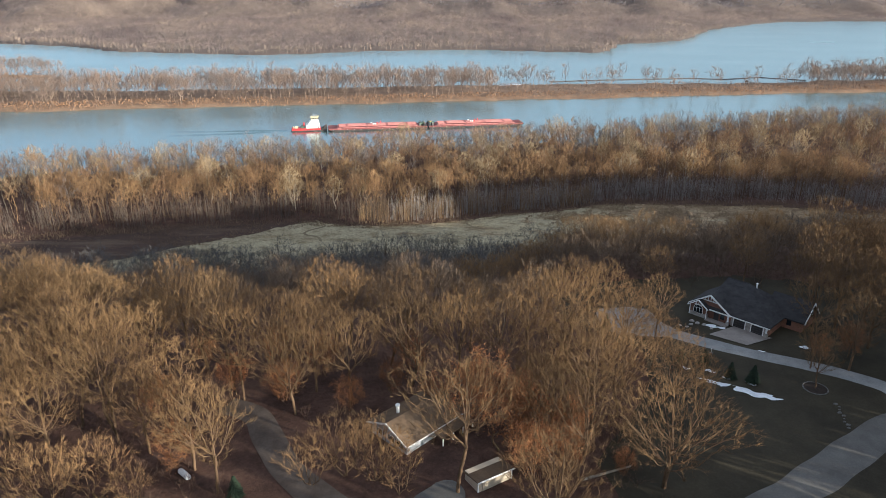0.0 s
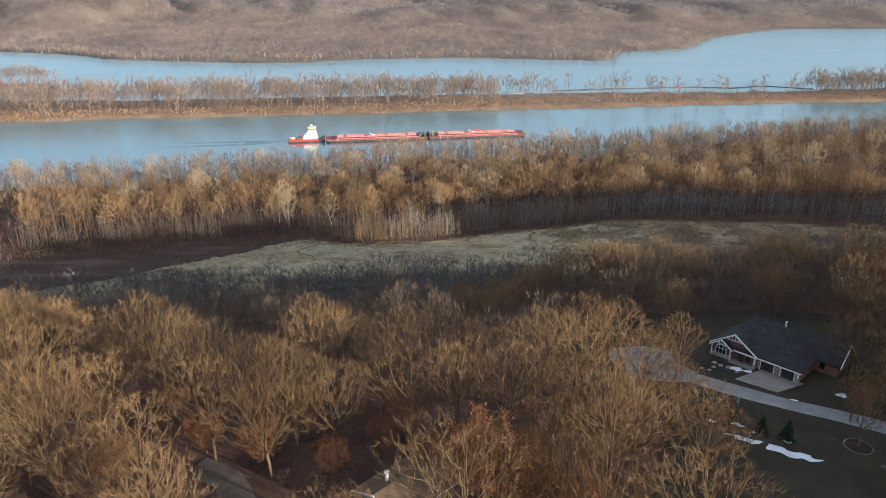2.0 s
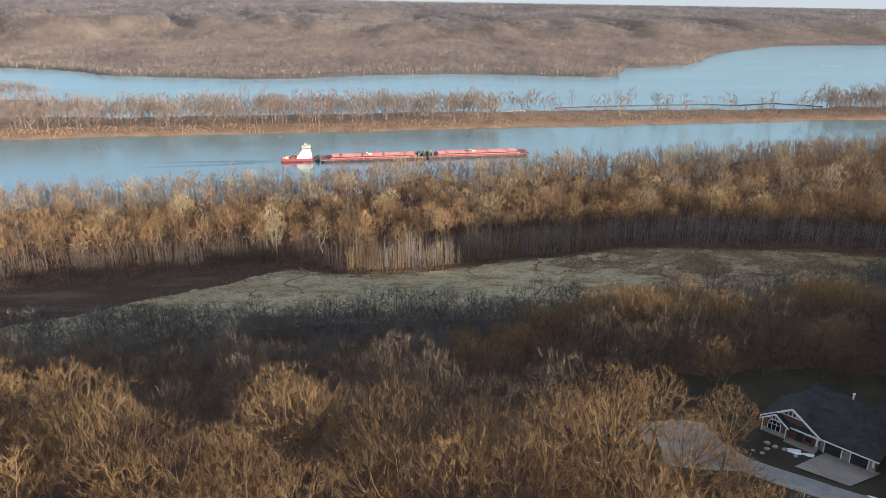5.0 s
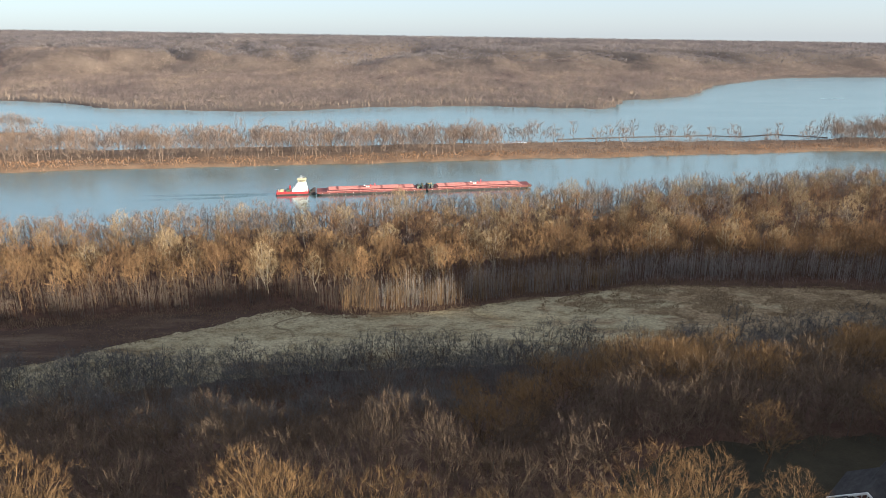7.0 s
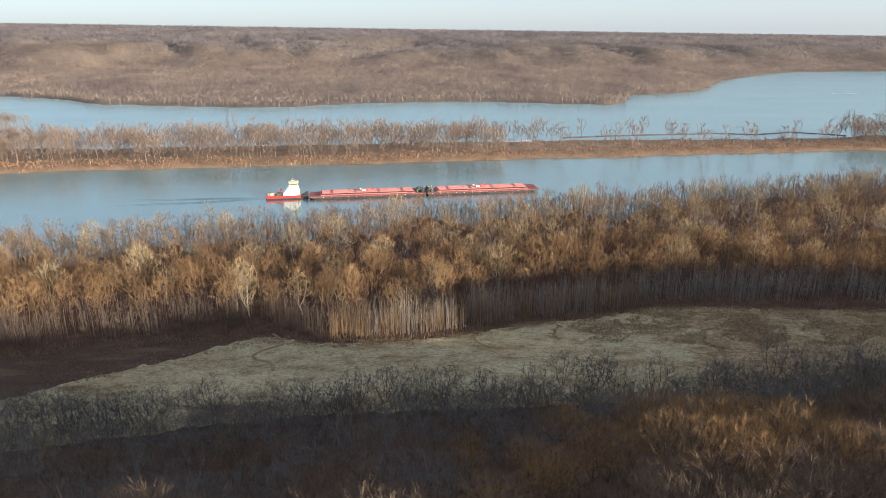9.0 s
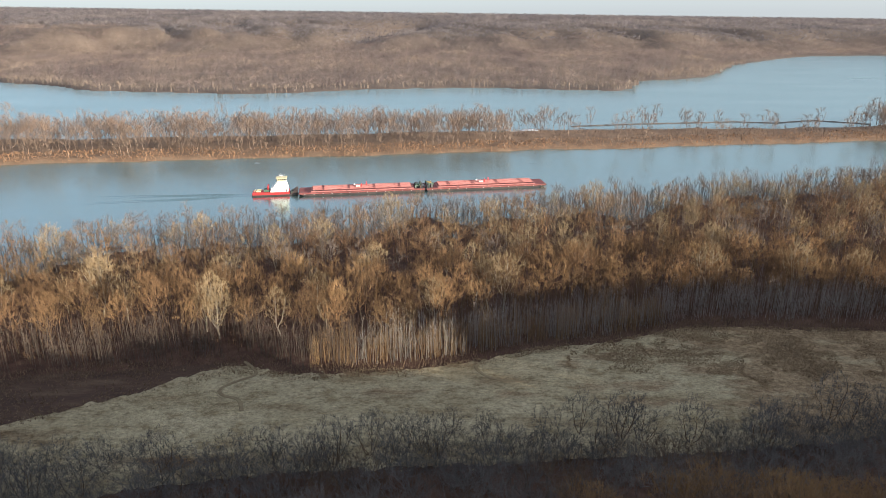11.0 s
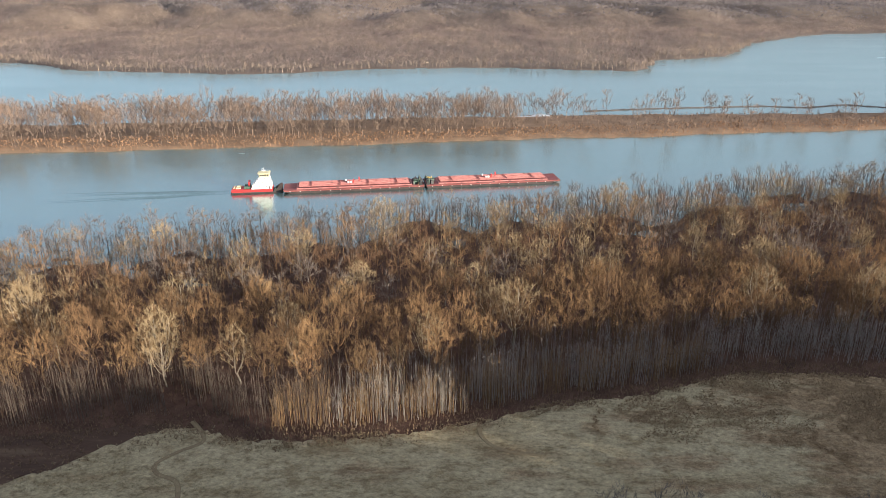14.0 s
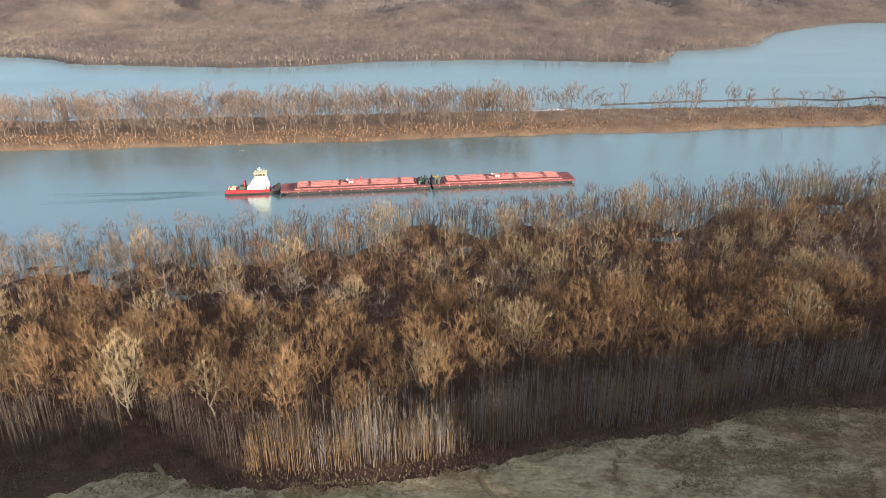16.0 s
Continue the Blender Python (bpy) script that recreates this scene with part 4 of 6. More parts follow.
def sprays(spots, seed, wide, tall, bits, thick):
    """Bare crowns seen from afar: thin shoots that fan out from the stem to a rounded outline."""
    r = np.random.RandomState(seed)
    n = len(spots)
    s = r.uniform(0.6, 1.25, n) * (1 + 0.2 * waves(spots[:, 0], spots[:, 1], 90, seed + 1))
    vs = []
    for k in range(bits):
        a, e = r.uniform(0, 2 * np.pi, n), np.sqrt(r.uniform(0.0, 1.0, n))
        top = np.column_stack([np.cos(a) * e * wide * s, np.sin(a) * e * wide * s, tall * s * (0.42 + 0.58 * np.sqrt(np.maximum(1 - e * e * 0.97, 0)) * r.uniform(0.8, 1.0, n))])
        low = top * np.array([0.45, 0.45, 1]) * r.uniform(0.5, 0.75, (n, 1))
        d = top - low
        w = np.cross(d, top / np.array([wide, wide, tall]) - np.array([0, 0, 0.45]) + r.normal(0, 0.12, (n, 3)))
        w *= thick * s[:, None] / np.linalg.norm(w, axis=1, keepdims=True)
        vs.append(np.stack([spots + low - w, spots + low + w, spots + top], 1).reshape(-1, 3))
    a = r.uniform(0, np.pi, n)
    w = np.column_stack([np.cos(a), np.sin(a), 0 * a]) * 0.3
    vs.append(np.stack([spots - w, spots + w, spots + np.column_stack([0 * s, 0 * s, tall * 0.7 * s])], 1).reshape(-1, 3))
    v = np.concatenate(vs)
    return v, np.arange(len(v)).reshape(-1, 3)


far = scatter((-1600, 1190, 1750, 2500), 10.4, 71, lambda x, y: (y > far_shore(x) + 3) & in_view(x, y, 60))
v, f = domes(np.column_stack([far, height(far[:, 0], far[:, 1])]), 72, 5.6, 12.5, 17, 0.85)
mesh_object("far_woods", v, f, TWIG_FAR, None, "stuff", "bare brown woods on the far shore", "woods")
shore = scatter((-1300, 1190, 1100, 1900), 7.0, 121, lambda x, y: (y > far_shore(x) + 2) & (y < far_shore(x) + 22) & in_view(x, y, 40))
v, f = sprays(np.column_stack([shore, height(shore[:, 0], shore[:, 1])]), 122, 4.5, 13, 9, 0.3)
mesh_object("far_shore_trees", v, f, TWIG_SHORE, None, "stuff", "pale bare trees lining the far shore", "woods")
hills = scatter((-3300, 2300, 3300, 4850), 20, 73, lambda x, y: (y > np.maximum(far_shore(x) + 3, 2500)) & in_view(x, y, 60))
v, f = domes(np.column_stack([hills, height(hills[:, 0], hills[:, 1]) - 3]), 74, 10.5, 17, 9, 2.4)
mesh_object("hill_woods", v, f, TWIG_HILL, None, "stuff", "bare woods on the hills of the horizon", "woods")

bank = scatter((-460, 400, 560, 720), 4.0, 103, lambda x, y: in_view(x, y, 20) & (y > bank_near(x) - 62) & (y < bank_near(x) + 7 + 5 * waves(x, y, 26, 104)) & (waves(x, y, 18, 105) > -0.55))
v, f = sprays(np.column_stack([bank, np.maximum(height(bank[:, 0], bank[:, 1]), -0.5) - 0.8]), 106, 2.7, 8.5, 13, 0.085)
mesh_object("bank_brush", v, f, TWIG_ASH, None, "stuff", "grey-brown willow brush along the river bank", "brush")
hem = scatter((-165, 262, 266, 345), 4.2, 107, lambda x, y: np.abs(y + 3 - np.interp(x, [-152, -50, 60, 160, 262], [284, 284, 292, 306, 335])) < 10 + 5 * waves(x, y, 24, 108))
v, f = merged(brushy, np.column_stack([hem, height(hem[:, 0], hem[:, 1]) - 0.2, np.random.RandomState(109).uniform(0.4, 0.85, len(hem))]), 110)
mesh_object("meadow_thicket", v, f, TWIG_DARK, None, "stuff", "low dark leafless thicket along the foot of the slope", "thicket")
brush = scatter((-600, 620, 760, 960), 3.0, 75, lambda x, y: in_view(x, y, 30) & (y > island_near(x) - 1) & (y < np.minimum(island_near(x) + 46, island_far(x) - 2)) & (waves(x, y, 25, 76) > -0.7))
v, f = sprays(np.column_stack([brush, height(brush[:, 0], brush[:, 1]) - 0.5]), 77, 1.7, 2.6, 9, 0.11)
inner = scatter((60, 740, 760, 960), 4.6, 123, lambda x, y: in_view(x, y, 30) & (y > island_near(x) + 14) & (y < island_far(x) - 4) & (waves(x, y, 34, 124) > -0.5))
v2, f2 = sprays(np.column_stack([inner, height(inner[:, 0], inner[:, 1]) - 0.5]), 125, 2.6, 4.6, 10, 0.14)
mesh_object("island_thicket", v2, f2, TWIG_ISLAND, None, "stuff", "grey-brown thicket over the open part of the island", "brush")
mesh_object("island_brush", v, f, BRUSH_RED, None, "stuff", "low orange-brown brush along the island shore", "brush")
under = scatter((-420, 330, 520, 700), 3.6, 84, lambda x, y: in_view(x, y, 10) & (y > forest_edge(x) + 6) & (y < bank_near(x) - 22 + 10 * waves(x, y, 30, 84)) & (waves(x, y, 40, 85) > -0.8))
v, f = sprays(np.column_stack([under, height(under[:, 0], under[:, 1]) - 0.8]), 86, 2.1, 5.0, 12, 0.065)
mesh_object("forest_underbrush", v, f, FOREST_BRUSH, None, "stuff", "reddish-brown underbrush of the bottomland forest", "brush")
loose = np.random.RandomState(87)
grass = scatter((-170, 262, 266, 384), 1.25, 78, lambda x, y: inside(x + loose.normal(0, 1.5, len(x)), y + loose.normal(0, 1.5, len(x)), MEADOW_LINE) & (waves(x, y, 7, 101) > -0.5))
v, f = sprays(np.column_stack([grass, height(grass[:, 0], grass[:, 1])]), 79, 0.8, 0.6, 4, 0.06)
mesh_object("meadow_grass", v, f, MEADOW, None, "stuff", "flattened pale tussock grass of the meadow", "grass")
weeds = scatter((-320, 240, 262, 390), 1.15, 80, lambda x, y: in_view(x, y, 10) & (np.abs(forest_edge(x) - 1 - y) < 5.5 + 2.5 * waves(x, y, 20, 83)))
v, f = sprays(np.column_stack([weeds, height(weeds[:, 0], weeds[:, 1]) - 0.3]), 82, 0.9, 1.7, 7, 0.035)
mesh_object("marsh_weeds", v, f, WEED_BROWN, None, "stuff", "dark reddish-brown weeds at the forest edge", "weeds")
sedge = scatter((-320, 240, -60, 350), 1.5, 88, lambda x, y: in_view(x, y, 10) & inside(x, y, MARSH_LINE) & (waves(x, y, 22, 89) > -0.5))
v, f = sprays(np.column_stack([sedge, height(sedge[:, 0], sedge[:, 1]) - 0.3]), 90, 1.0, 1.4, 6, 0.06)
mesh_object("marsh_sedge", v, f, WEED_BROWN, None, "stuff", "matted brown sedge of the marsh", "sedge")
patch = scatter((-90, 320, 262, 384), 0.85, 95, lambda x, y: (inside(x, y, BROWN_LINE) | (np.abs(forest_edge(x) - 5.5 - y) < 2.5)) & (x > -90) & (waves(x, y, 28, 96) + 0.6 * waves(x, y, 7, 97) > -0.3))
v, f = sprays(np.column_stack([patch, height(patch[:, 0], patch[:, 1])]), 98, 0.9, 1.0, 9, 0.07)
mesh_object("meadow_weeds", v, f, WEED_TAN, None, "stuff", "low tawny weeds spreading over the meadow", "weeds")


# ---- made things ----
def part(name, bm, mat, parent=None, label="", bevel=0.0):
    if bevel:
        bmesh.ops.bevel(bm, geom=list(bm.edges), offset=bevel, segments=1, affect="EDGES", clamp_overlap=True)
    me = bpy.data.meshes.new(name)
    bm.to_mesh(me)
    bm.free()
    me.materials.append(mat)
    ob = new(name, me)
    if parent:
        ob.parent = parent
    return tagged(ob, label)


def box(bm, x0, y0, z0, x1, y1, z1):
    m = Matrix.LocRotScale(((x0 + x1) / 2, (y0 + y1) / 2, (z0 + z1) / 2), None, (x1 - x0, y1 - y0, z1 - z0))
    return bmesh.ops.create_cube(bm, size=1, matrix=m)["verts"]


def rod(bm, a, b, r, sides=8, r2=None):
    a, b = Vector(a), Vector(b)
    m = Matrix.Translation((a + b) / 2) @ (b - a).to_track_quat("Z", "Y").to_matrix().to_4x4()
    bmesh.ops.create_cone(bm, cap_ends=True, segments=sides, radius1=r, radius2=r if r2 is None else r2, depth=(b - a).length, matrix=m)


def prism(bm, outline, lo, hi, axis="y"):
    """A solid from an outline in the x-z plane (axis y), the y-z plane (x) or the x-y plane (z)."""
    def at(p, h):
        return (p[0], h, p[1]) if axis == "y" else ((h, p[0], p[1]) if axis == "x" else (p[0], p[1], h))
    a = [bm.verts.new(at(p, lo)) for p in outline]
    b = [bm.verts.new(at(p, hi)) for p in outline]
    bm.faces.new(a)
    bm.faces.new(b[::-1])
    for i in range(len(a)):
        j = (i + 1) % len(a)
        bm.faces.new((a[i], b[i], b[j], a[j]))
    bmesh.ops.recalc_face_normals(bm, faces=list(bm.faces))


def one(kind, *args, **kw):
    bm = bmesh.new()
    kind(bm, *args, **kw)
    return bm


def thing(name, m, label, category, group=""):
    ob = tagged(new(name), label, category, group)
    ob.matrix_basis = m
    return ob


RED_HULL = two_tone("red_paint", [(0.3, (0.42, 0.03, 0.03)), (0.7, (0.55, 0.05, 0.05))], 0.3, 2.0, 0.45, 0.4, 0.25)
DECK_RED = two_tone("weathered_red_deck", [(0.25, (0.13, 0.04, 0.038)), (0.5, (0.215, 0.066, 0.062)), (0.75, (0.31, 0.12, 0.11))], 0.25, 1.4, 0.7, 0.3, 0.5, stretch=(0.35, 1, 1))
PINK = two_tone("faded_red_paint", [(0.3, (0.33, 0.12, 0.11)), (0.7, (0.50, 0.24, 0.215))], 0.3, 2.0, 0.6, 0.3, 0.3)
BLACK_HULL = two_tone("black_hull_paint", [(0.3, (0.025, 0.022, 0.022)), (0.7, (0.07, 0.05, 0.045))], 0.3, 2.0, 0.5, 0.4, 0.4)
WHITE_PAINT = two_tone("white_paint", [(0.3, (0.72, 0.70, 0.66)), (0.7, (0.82, 0.81, 0.78))], 0.5, 3.0, 0.5, 0.4, 0.12)
CREAM = two_tone("cream_paint", [(0.3, (0.60, 0.52, 0.30)), (0.7, (0.70, 0.62, 0.38))], 0.5, 3.0, 0.5, 0.4, 0.15)
GREEN_PAINT = two_tone("machine_green", [(0.3, (0.05, 0.09, 0.06)), (0.7, (0.12, 0.17, 0.12))], 0.8, 3.0, 0.5, 0.4, 0.3)
YELLOW_PAINT = two_tone("machine_yellow", [(0.3, (0.45, 0.30, 0.06)), (0.7, (0.55, 0.40, 0.10))], 0.8, 3.0, 0.5, 0.4, 0.3)
DARK_STEEL = two_tone("dark_steel", [(0.3, (0.04, 0.04, 0.04)), (0.7, (0.09, 0.085, 0.08))], 0.8, 3.0, 0.5, 0.5, 0.3)
GLASS, _gt, _gb = material("dark_window_glass", 0.06, 0.0, 0.6)
_gb.inputs["Base Color"].default_value = (0.015, 0.02, 0.025, 1)
ROOF_DARK = two_tone("dark_shingles", [(0.3, (0.028, 0.026, 0.027)), (0.7, (0.06, 0.056, 0.055))], 0.5, 6.0, 0.9, 0.2, 0.5, 0.4, (1, 1, 3))
ROOF_TAN = two_tone("tan_shingles", [(0.3, (0.10, 0.067, 0.04)), (0.7, (0.155, 0.108, 0.067))], 0.5, 6.0, 0.9, 0.2, 0.5, 0.4, (1, 1, 3))
BRICK = two_tone("brown_brick", [(0.3, (0.20, 0.10, 0.065)), (0.7, (0.30, 0.155, 0.10))], 0.6, 8.0, 0.9, 0.2, 0.5, 0.3, (1, 1, 3))
STONE = two_tone("grey_fieldstone", [(0.3, (0.22, 0.20, 0.18)), (0.7, (0.40, 0.37, 0.33))], 1.2, 5.0, 0.9, 0.2, 0.5, 0.5)
SIDING_GREY = two_tone("grey_siding", [(0.3, (0.26, 0.27, 0.29)), (0.7, (0.34, 0.35, 0.37))], 0.4, 4.0, 0.8, 0.25, 0.2, 0.2, (1, 1, 6))
SIDING_TAN = two_tone("tan_siding", [(0.3, (0.42, 0.35, 0.26)), (0.7, (0.52, 0.44, 0.33))], 0.4, 4.0, 0.8, 0.25, 0.2, 0.2, (1, 1, 6))
SIDING_BROWN = two_tone("brown_shake", [(0.3, (0.13, 0.07, 0.05)), (0.7, (0.19, 0.105, 0.075))], 0.6, 6.0, 0.9, 0.2, 0.4, 0.3, (1, 1, 4))
STONE_DARK = two_tone("dark_fieldstone", [(0.3, (0.08, 0.074, 0.066)), (0.7, (0.17, 0.16, 0.145))], 1.2, 5.0, 0.9, 0.2, 0.5, 0.5)
DOOR_DARK = two_tone("dark_door", [(0.3, (0.03, 0.028, 0.028)), (0.7, (0.05, 0.047, 0.045))], 0.5, 4.0, 0.6, 0.3, 0.3)

# ---- the tow on the river ----
TOW = pose(-131, 581.5, 0, 0, 0, 9.2)


def towboat():
    t = thing("towboat", TOW @ pose(0, 9.0, 0) @ Matrix.Diagonal((1, 1, 0.87, 1)), "white and red river towboat pushing two barges", "boat")
    hull = [(0, -4.3), (0.8, -5.0), (29, -5.0), (31, -4.5), (31, 4.5), (29, 5.0), (0.8, 5.0), (0, 4.3)]
    part("hull", one(prism, hull, -1.0, 1.0, "z"), BLACK_HULL, t, "black lower hull", 0.12)
    part("bulwark", one(prism, [(0.6, -4.75), (25.5, -4.75), (25.5, 4.75), (0.6, 4.75)], 1.0, 2.9, "z"), RED_HULL, t, "bright red bulwark", 0.1)
    part("guard_rail", one(prism, [(0.3, -5.1), (29.5, -5.1), (29.5, 5.1), (0.3, 5.1)], 0.75, 1.05, "z"), DARK_STEEL, t)
    bm = bmesh.new()
    prism(bm, [(12.5, 2.9), (24.8, 2.9), (24.8, 6.2), (13.6, 6.2)], -4.2, 4.2)
    part("main_cabin", bm, WHITE_PAINT, t, "white main cabin", 0.06)
    part("upper_cabin", one(prism, [(14.6, 6.2), (24.4, 6.2), (24.1, 9.0), (16.0, 9.0)], -3.6, 3.6), WHITE_PAINT, t, "white upper cabin", 0.06)
    part("third_cabin", one(prism, [(17.0, 9.0), (24.0, 9.0), (23.8, 10.8), (17.6, 10.8)], -3.0, 3.0), WHITE_PAINT, t, "white cabin tier", 0.06)
    wh = part("wheelhouse", one(prism, [(17.8, 10.8), (23.6, 10.8), (23.9, 13.6), (17.6, 13.6)], -2.6, 2.6), CREAM, t, "cream wheelhouse", 0.05)
    part("wheelhouse_roof", one(box, 17.0, -3.1, 13.6, 24.5, 3.1, 13.85), CREAM, t, "", 0.05)
    for k in range(4):
        x = 18.15 + k * 1.42
        part("window", one(box, x, -2.66, 11.8, x + 1.1, -2.56, 12.95), GLASS, wh, "dark wheelhouse window")
    for k in range(3):
        y = -2.2 + k * 1.6
        part("window", one(box, 17.55, y, 11.8, 17.66, y + 1.2, 12.95), GLASS, wh, "dark wheelhouse window")
    for z, x0, n, y in ((4.2, 15.2, 4, -4.2), (7.4, 17.0, 4, -3.6), (9.6, 18.4, 3, -3.0)):
        for k in range(n):
            part("cabin_window", one(box, x0 + k * 2.1, y - 0.05, z, x0 + k * 2.1 + 0.7, y + 0.02, z + 0.75), GLASS, t, "small dark cabin window")
    part("cabin_door", one(box, 23.4, -4.26, 2.95, 24.2, -4.18, 4.95), DARK_STEEL, t)
    part("mast", one(rod, (20.5, 0, 13.8), (20.5, 0, 17.2), 0.12), WHITE_PAINT, t)
    bm = bmesh.new()
    box(bm, 19.2, -0.9, 15.2, 21.8, 0.9, 15.35)
    box(bm, 19.5, -1.3, 16.2, 19.8, 1.3, 16.4)
    rod(bm, (22.6, 1.0, 13.8), (22.6, 1.0, 15.8), 0.06)
    rod(bm, (18.4, -1.4, 13.8), (18.4, -1.4, 15.6), 0.06)
    part("radar", bm, WHITE_PAINT, t)
    for y in (-2.0, 2.0):
        bm = bmesh.new()
        rod(bm, (23.8, y, 13.85), (23.8, y, 14.5), 0.25)
        part("searchlight", bm, CREAM, t)
    for y in (-1.9, 1.9):
        bm = bmesh.new()
        rod(bm, (11.2, y, 2.9), (11.2, y, 7.4), 0.55, 10)
        rod(bm, (11.2, y, 7.4), (11.2, y, 7.8), 0.7, 10)
        part("funnel", bm, RED_HULL, t, "red funnel")
        part("funnel_base", one(box, 8.2, y - 1.3, 2.9, 11.9, y + 1.3, 4.6), GREEN_PAINT, t, "green engine casing", 0.08)
    bm = bmesh.new()
    box(bm, 3.0, -2.4, 2.9, 6.0, -0.8, 3.9)
    box(bm, 3.4, 0.8, 2.9, 6.4, 2.4, 4.1)
    rod(bm, (2.0, -3, 3.6), (2.0, 3, 3.6), 0.35)
    part("stern_winch", bm, CREAM, t, "cream deck winch", 0.05)
    for y in (-4.4, -1.6, 1.6, 4.4):
        part("push_knee", one(prism, [(26, 1.0), (31.2, 1.0), (31.2, 4.2), (30.2, 4.6), (27.5, 2.4)], y - 0.3, y + 0.3), BLACK_HULL, t, "dark push knee", 0.05)
    for y in (-3.4, 3.4):
        bm = bmesh.new()
        rod(bm, (27.3, y - 0.9, 2.0), (27.3, y + 0.9, 2.0), 0.7, 12)
        box(bm, 26.4, y - 1.1, 1.0, 28.2, y + 1.1, 1.5)
        part("deck_winch", bm, GREEN_PAINT, t, "green deck winch")
    for z, x0, x1, y in ((6.2, 13.8, 24.7, 4.0), (9.0, 16.2, 24.1, 3.4), (10.8, 17.6, 23.8, 2.9)):
        for s in (-1, 1):
            bm = bmesh.new()
            for h in (0.55, 1.0):
                rod(bm, (x0, s * y, z + h), (x1, s * y, z + h), 0.03, 4)
            for k in range(8):
                x = x0 + (x1 - x0) * k / 7
                rod(bm, (x, s * y, z), (x, s * y, z + 1.0), 0.03, 4)
            part("handrail", bm, WHITE_PAINT, t)


towboat()


def barge(x0, length, name_label, rake_stern, rake_bow, seed):
    """A tank barge: near side at y 0, 16.5 m wide."""
    b = thing("tank_barge", TOW @ pose(x0, 0, 0), name_label, "barge", "barges of the tow")
    r = random.Random(seed)
    w = 16.5
    side = [(rake_stern * 0.9, -0.9), (length - rake_bow * 0.9, -0.9), (length, 1.5), (length, 2.2), (0, 2.2), (0, 1.5)]
    part("hull", one(prism, side, 0, w), BLACK_HULL, b, "black tarred barge side", 0.08)
    part("side_band", one(box, 0.6, -0.04, 1.35, length - 0.6, w + 0.04, 2.15), DECK_RED, b, "faded red band")
    part("deck", one(box, 0.2, 0.15, 2.2, length - 0.2, w - 0.15, 2.3), DECK_RED, b, "weathered red steel deck")
    t0, t1 = 8.5, length - 8.5
    part("cargo_trunk", one(box, t0, 1.3, 2.3, t1, w - 1.3, 2.8), DECK_RED, b, "raised red cargo trunk", 0.05)
    for y in (1.2, w - 1.6):
        part("coaming", one(box, t0 - 0.2, y, 2.3, t1 + 0.2, y + 0.3, 3.0), PINK, b, "faded pink-red coaming")
    for x in (t0 - 0.3, t1 - 0.1):
        part("end_coaming", one(box, x, 1.2, 2.3, x + 0.4, w - 1.2, 3.0), PINK, b, "faded pink-red coaming")
    for y, rad in ((2.6, 0.2), (4.4, 0.26), (5.3, 0.16), (6.8, 0.2), (8.0, 0.3), (8.9, 0.2), (10.6, 0.22), (11.8, 0.26), (12.8, 0.14), (14.2, 0.2)):
        bm = bmesh.new()
        rod(bm, (t0 + 1, y, 3.65), (t1 - 1, y, 3.65), rad, 6)
        for k in range(12):
            x = t0 + 2 + (t1 - t0 - 4) * k / 11
            box(bm, x - 0.1, y - 0.25, 3.2, x + 0.1, y + 0.25, 3.6)
        part("cargo_pipe", bm, PINK if rad > 0.15 else DECK_RED, b, "long deck pipe")
    for k in range(4):
        x = t0 + (t1 - t0) * (k + 0.5) / 4
        part("cross_pipe", one(rod, (x, 2, 3.95), (x, w - 2, 3.95), 0.18, 6), DECK_RED, b)
    for k in range(8):
        x = t0 + 3 + (t1 - t0 - 6) * k / 7
        for y in (3.0, 10.4, 14.0):
            if r.random() < 0.72:
                part("tank_hatch", one(rod, (x, y, 3.2), (x, y, 3.75), 0.5, 10), DECK_RED if r.random() < 0.6 else DARK_STEEL, b, "round tank hatch")
    xm = (t0 + t1) / 2
    for dx, y in ((-0.6, 7.0), (3.0, 11.5)):
        part("vent_post", one(box, xm + dx - 0.35, y - 0.35, 3.2, xm + dx + 0.35, y + 0.35, 6.2), RED_HULL, b, "red vent post", 0.05)
    for dx, y in ((-5.5, 12.5), (-4.0, 7.4), (-2.4, 7.4)):
        bm = bmesh.new()
        bmesh.ops.create_uvsphere(bm, u_segments=10, v_segments=6, radius=0.75, matrix=Matrix.Translation((xm + dx, y, 4.1)))
        rod(bm, (xm + dx, y, 3.2), (xm + dx, y, 4.0), 0.3)
        part("float_tank", bm, WHITE_PAINT, b, "round white tank")
    for k in range(9):
        x = 2 + (length - 4) * k / 8
        for y in (0.7, w - 0.7):
            bm = bmesh.new()
            for s in (-0.35, 0.35):
                rod(bm, (x + s, y, 2.3), (x + s, y, 2.85), 0.16, 6)
            box(bm, x - 0.6, y - 0.2, 2.3, x + 0.6, y + 0.2, 2.36)
            part("mooring_bitt", bm, DARK_STEEL, b)
    for k in range(14):
        x = 4 + (length - 8) * k / 13
        part("draft_mark", one(box, x, -0.09, 1.2, x + 0.5, -0.05, 1.5), WHITE_PAINT, b)
    return b


stern_barge = barge(32.0, 88.0, "red tank barge with rusty pipes on its deck, behind", 7, 2, 1)
bow_barge = barge(120.6, 88.0, "red tank barge with a raked bow, ahead of another", 2, 9, 2)


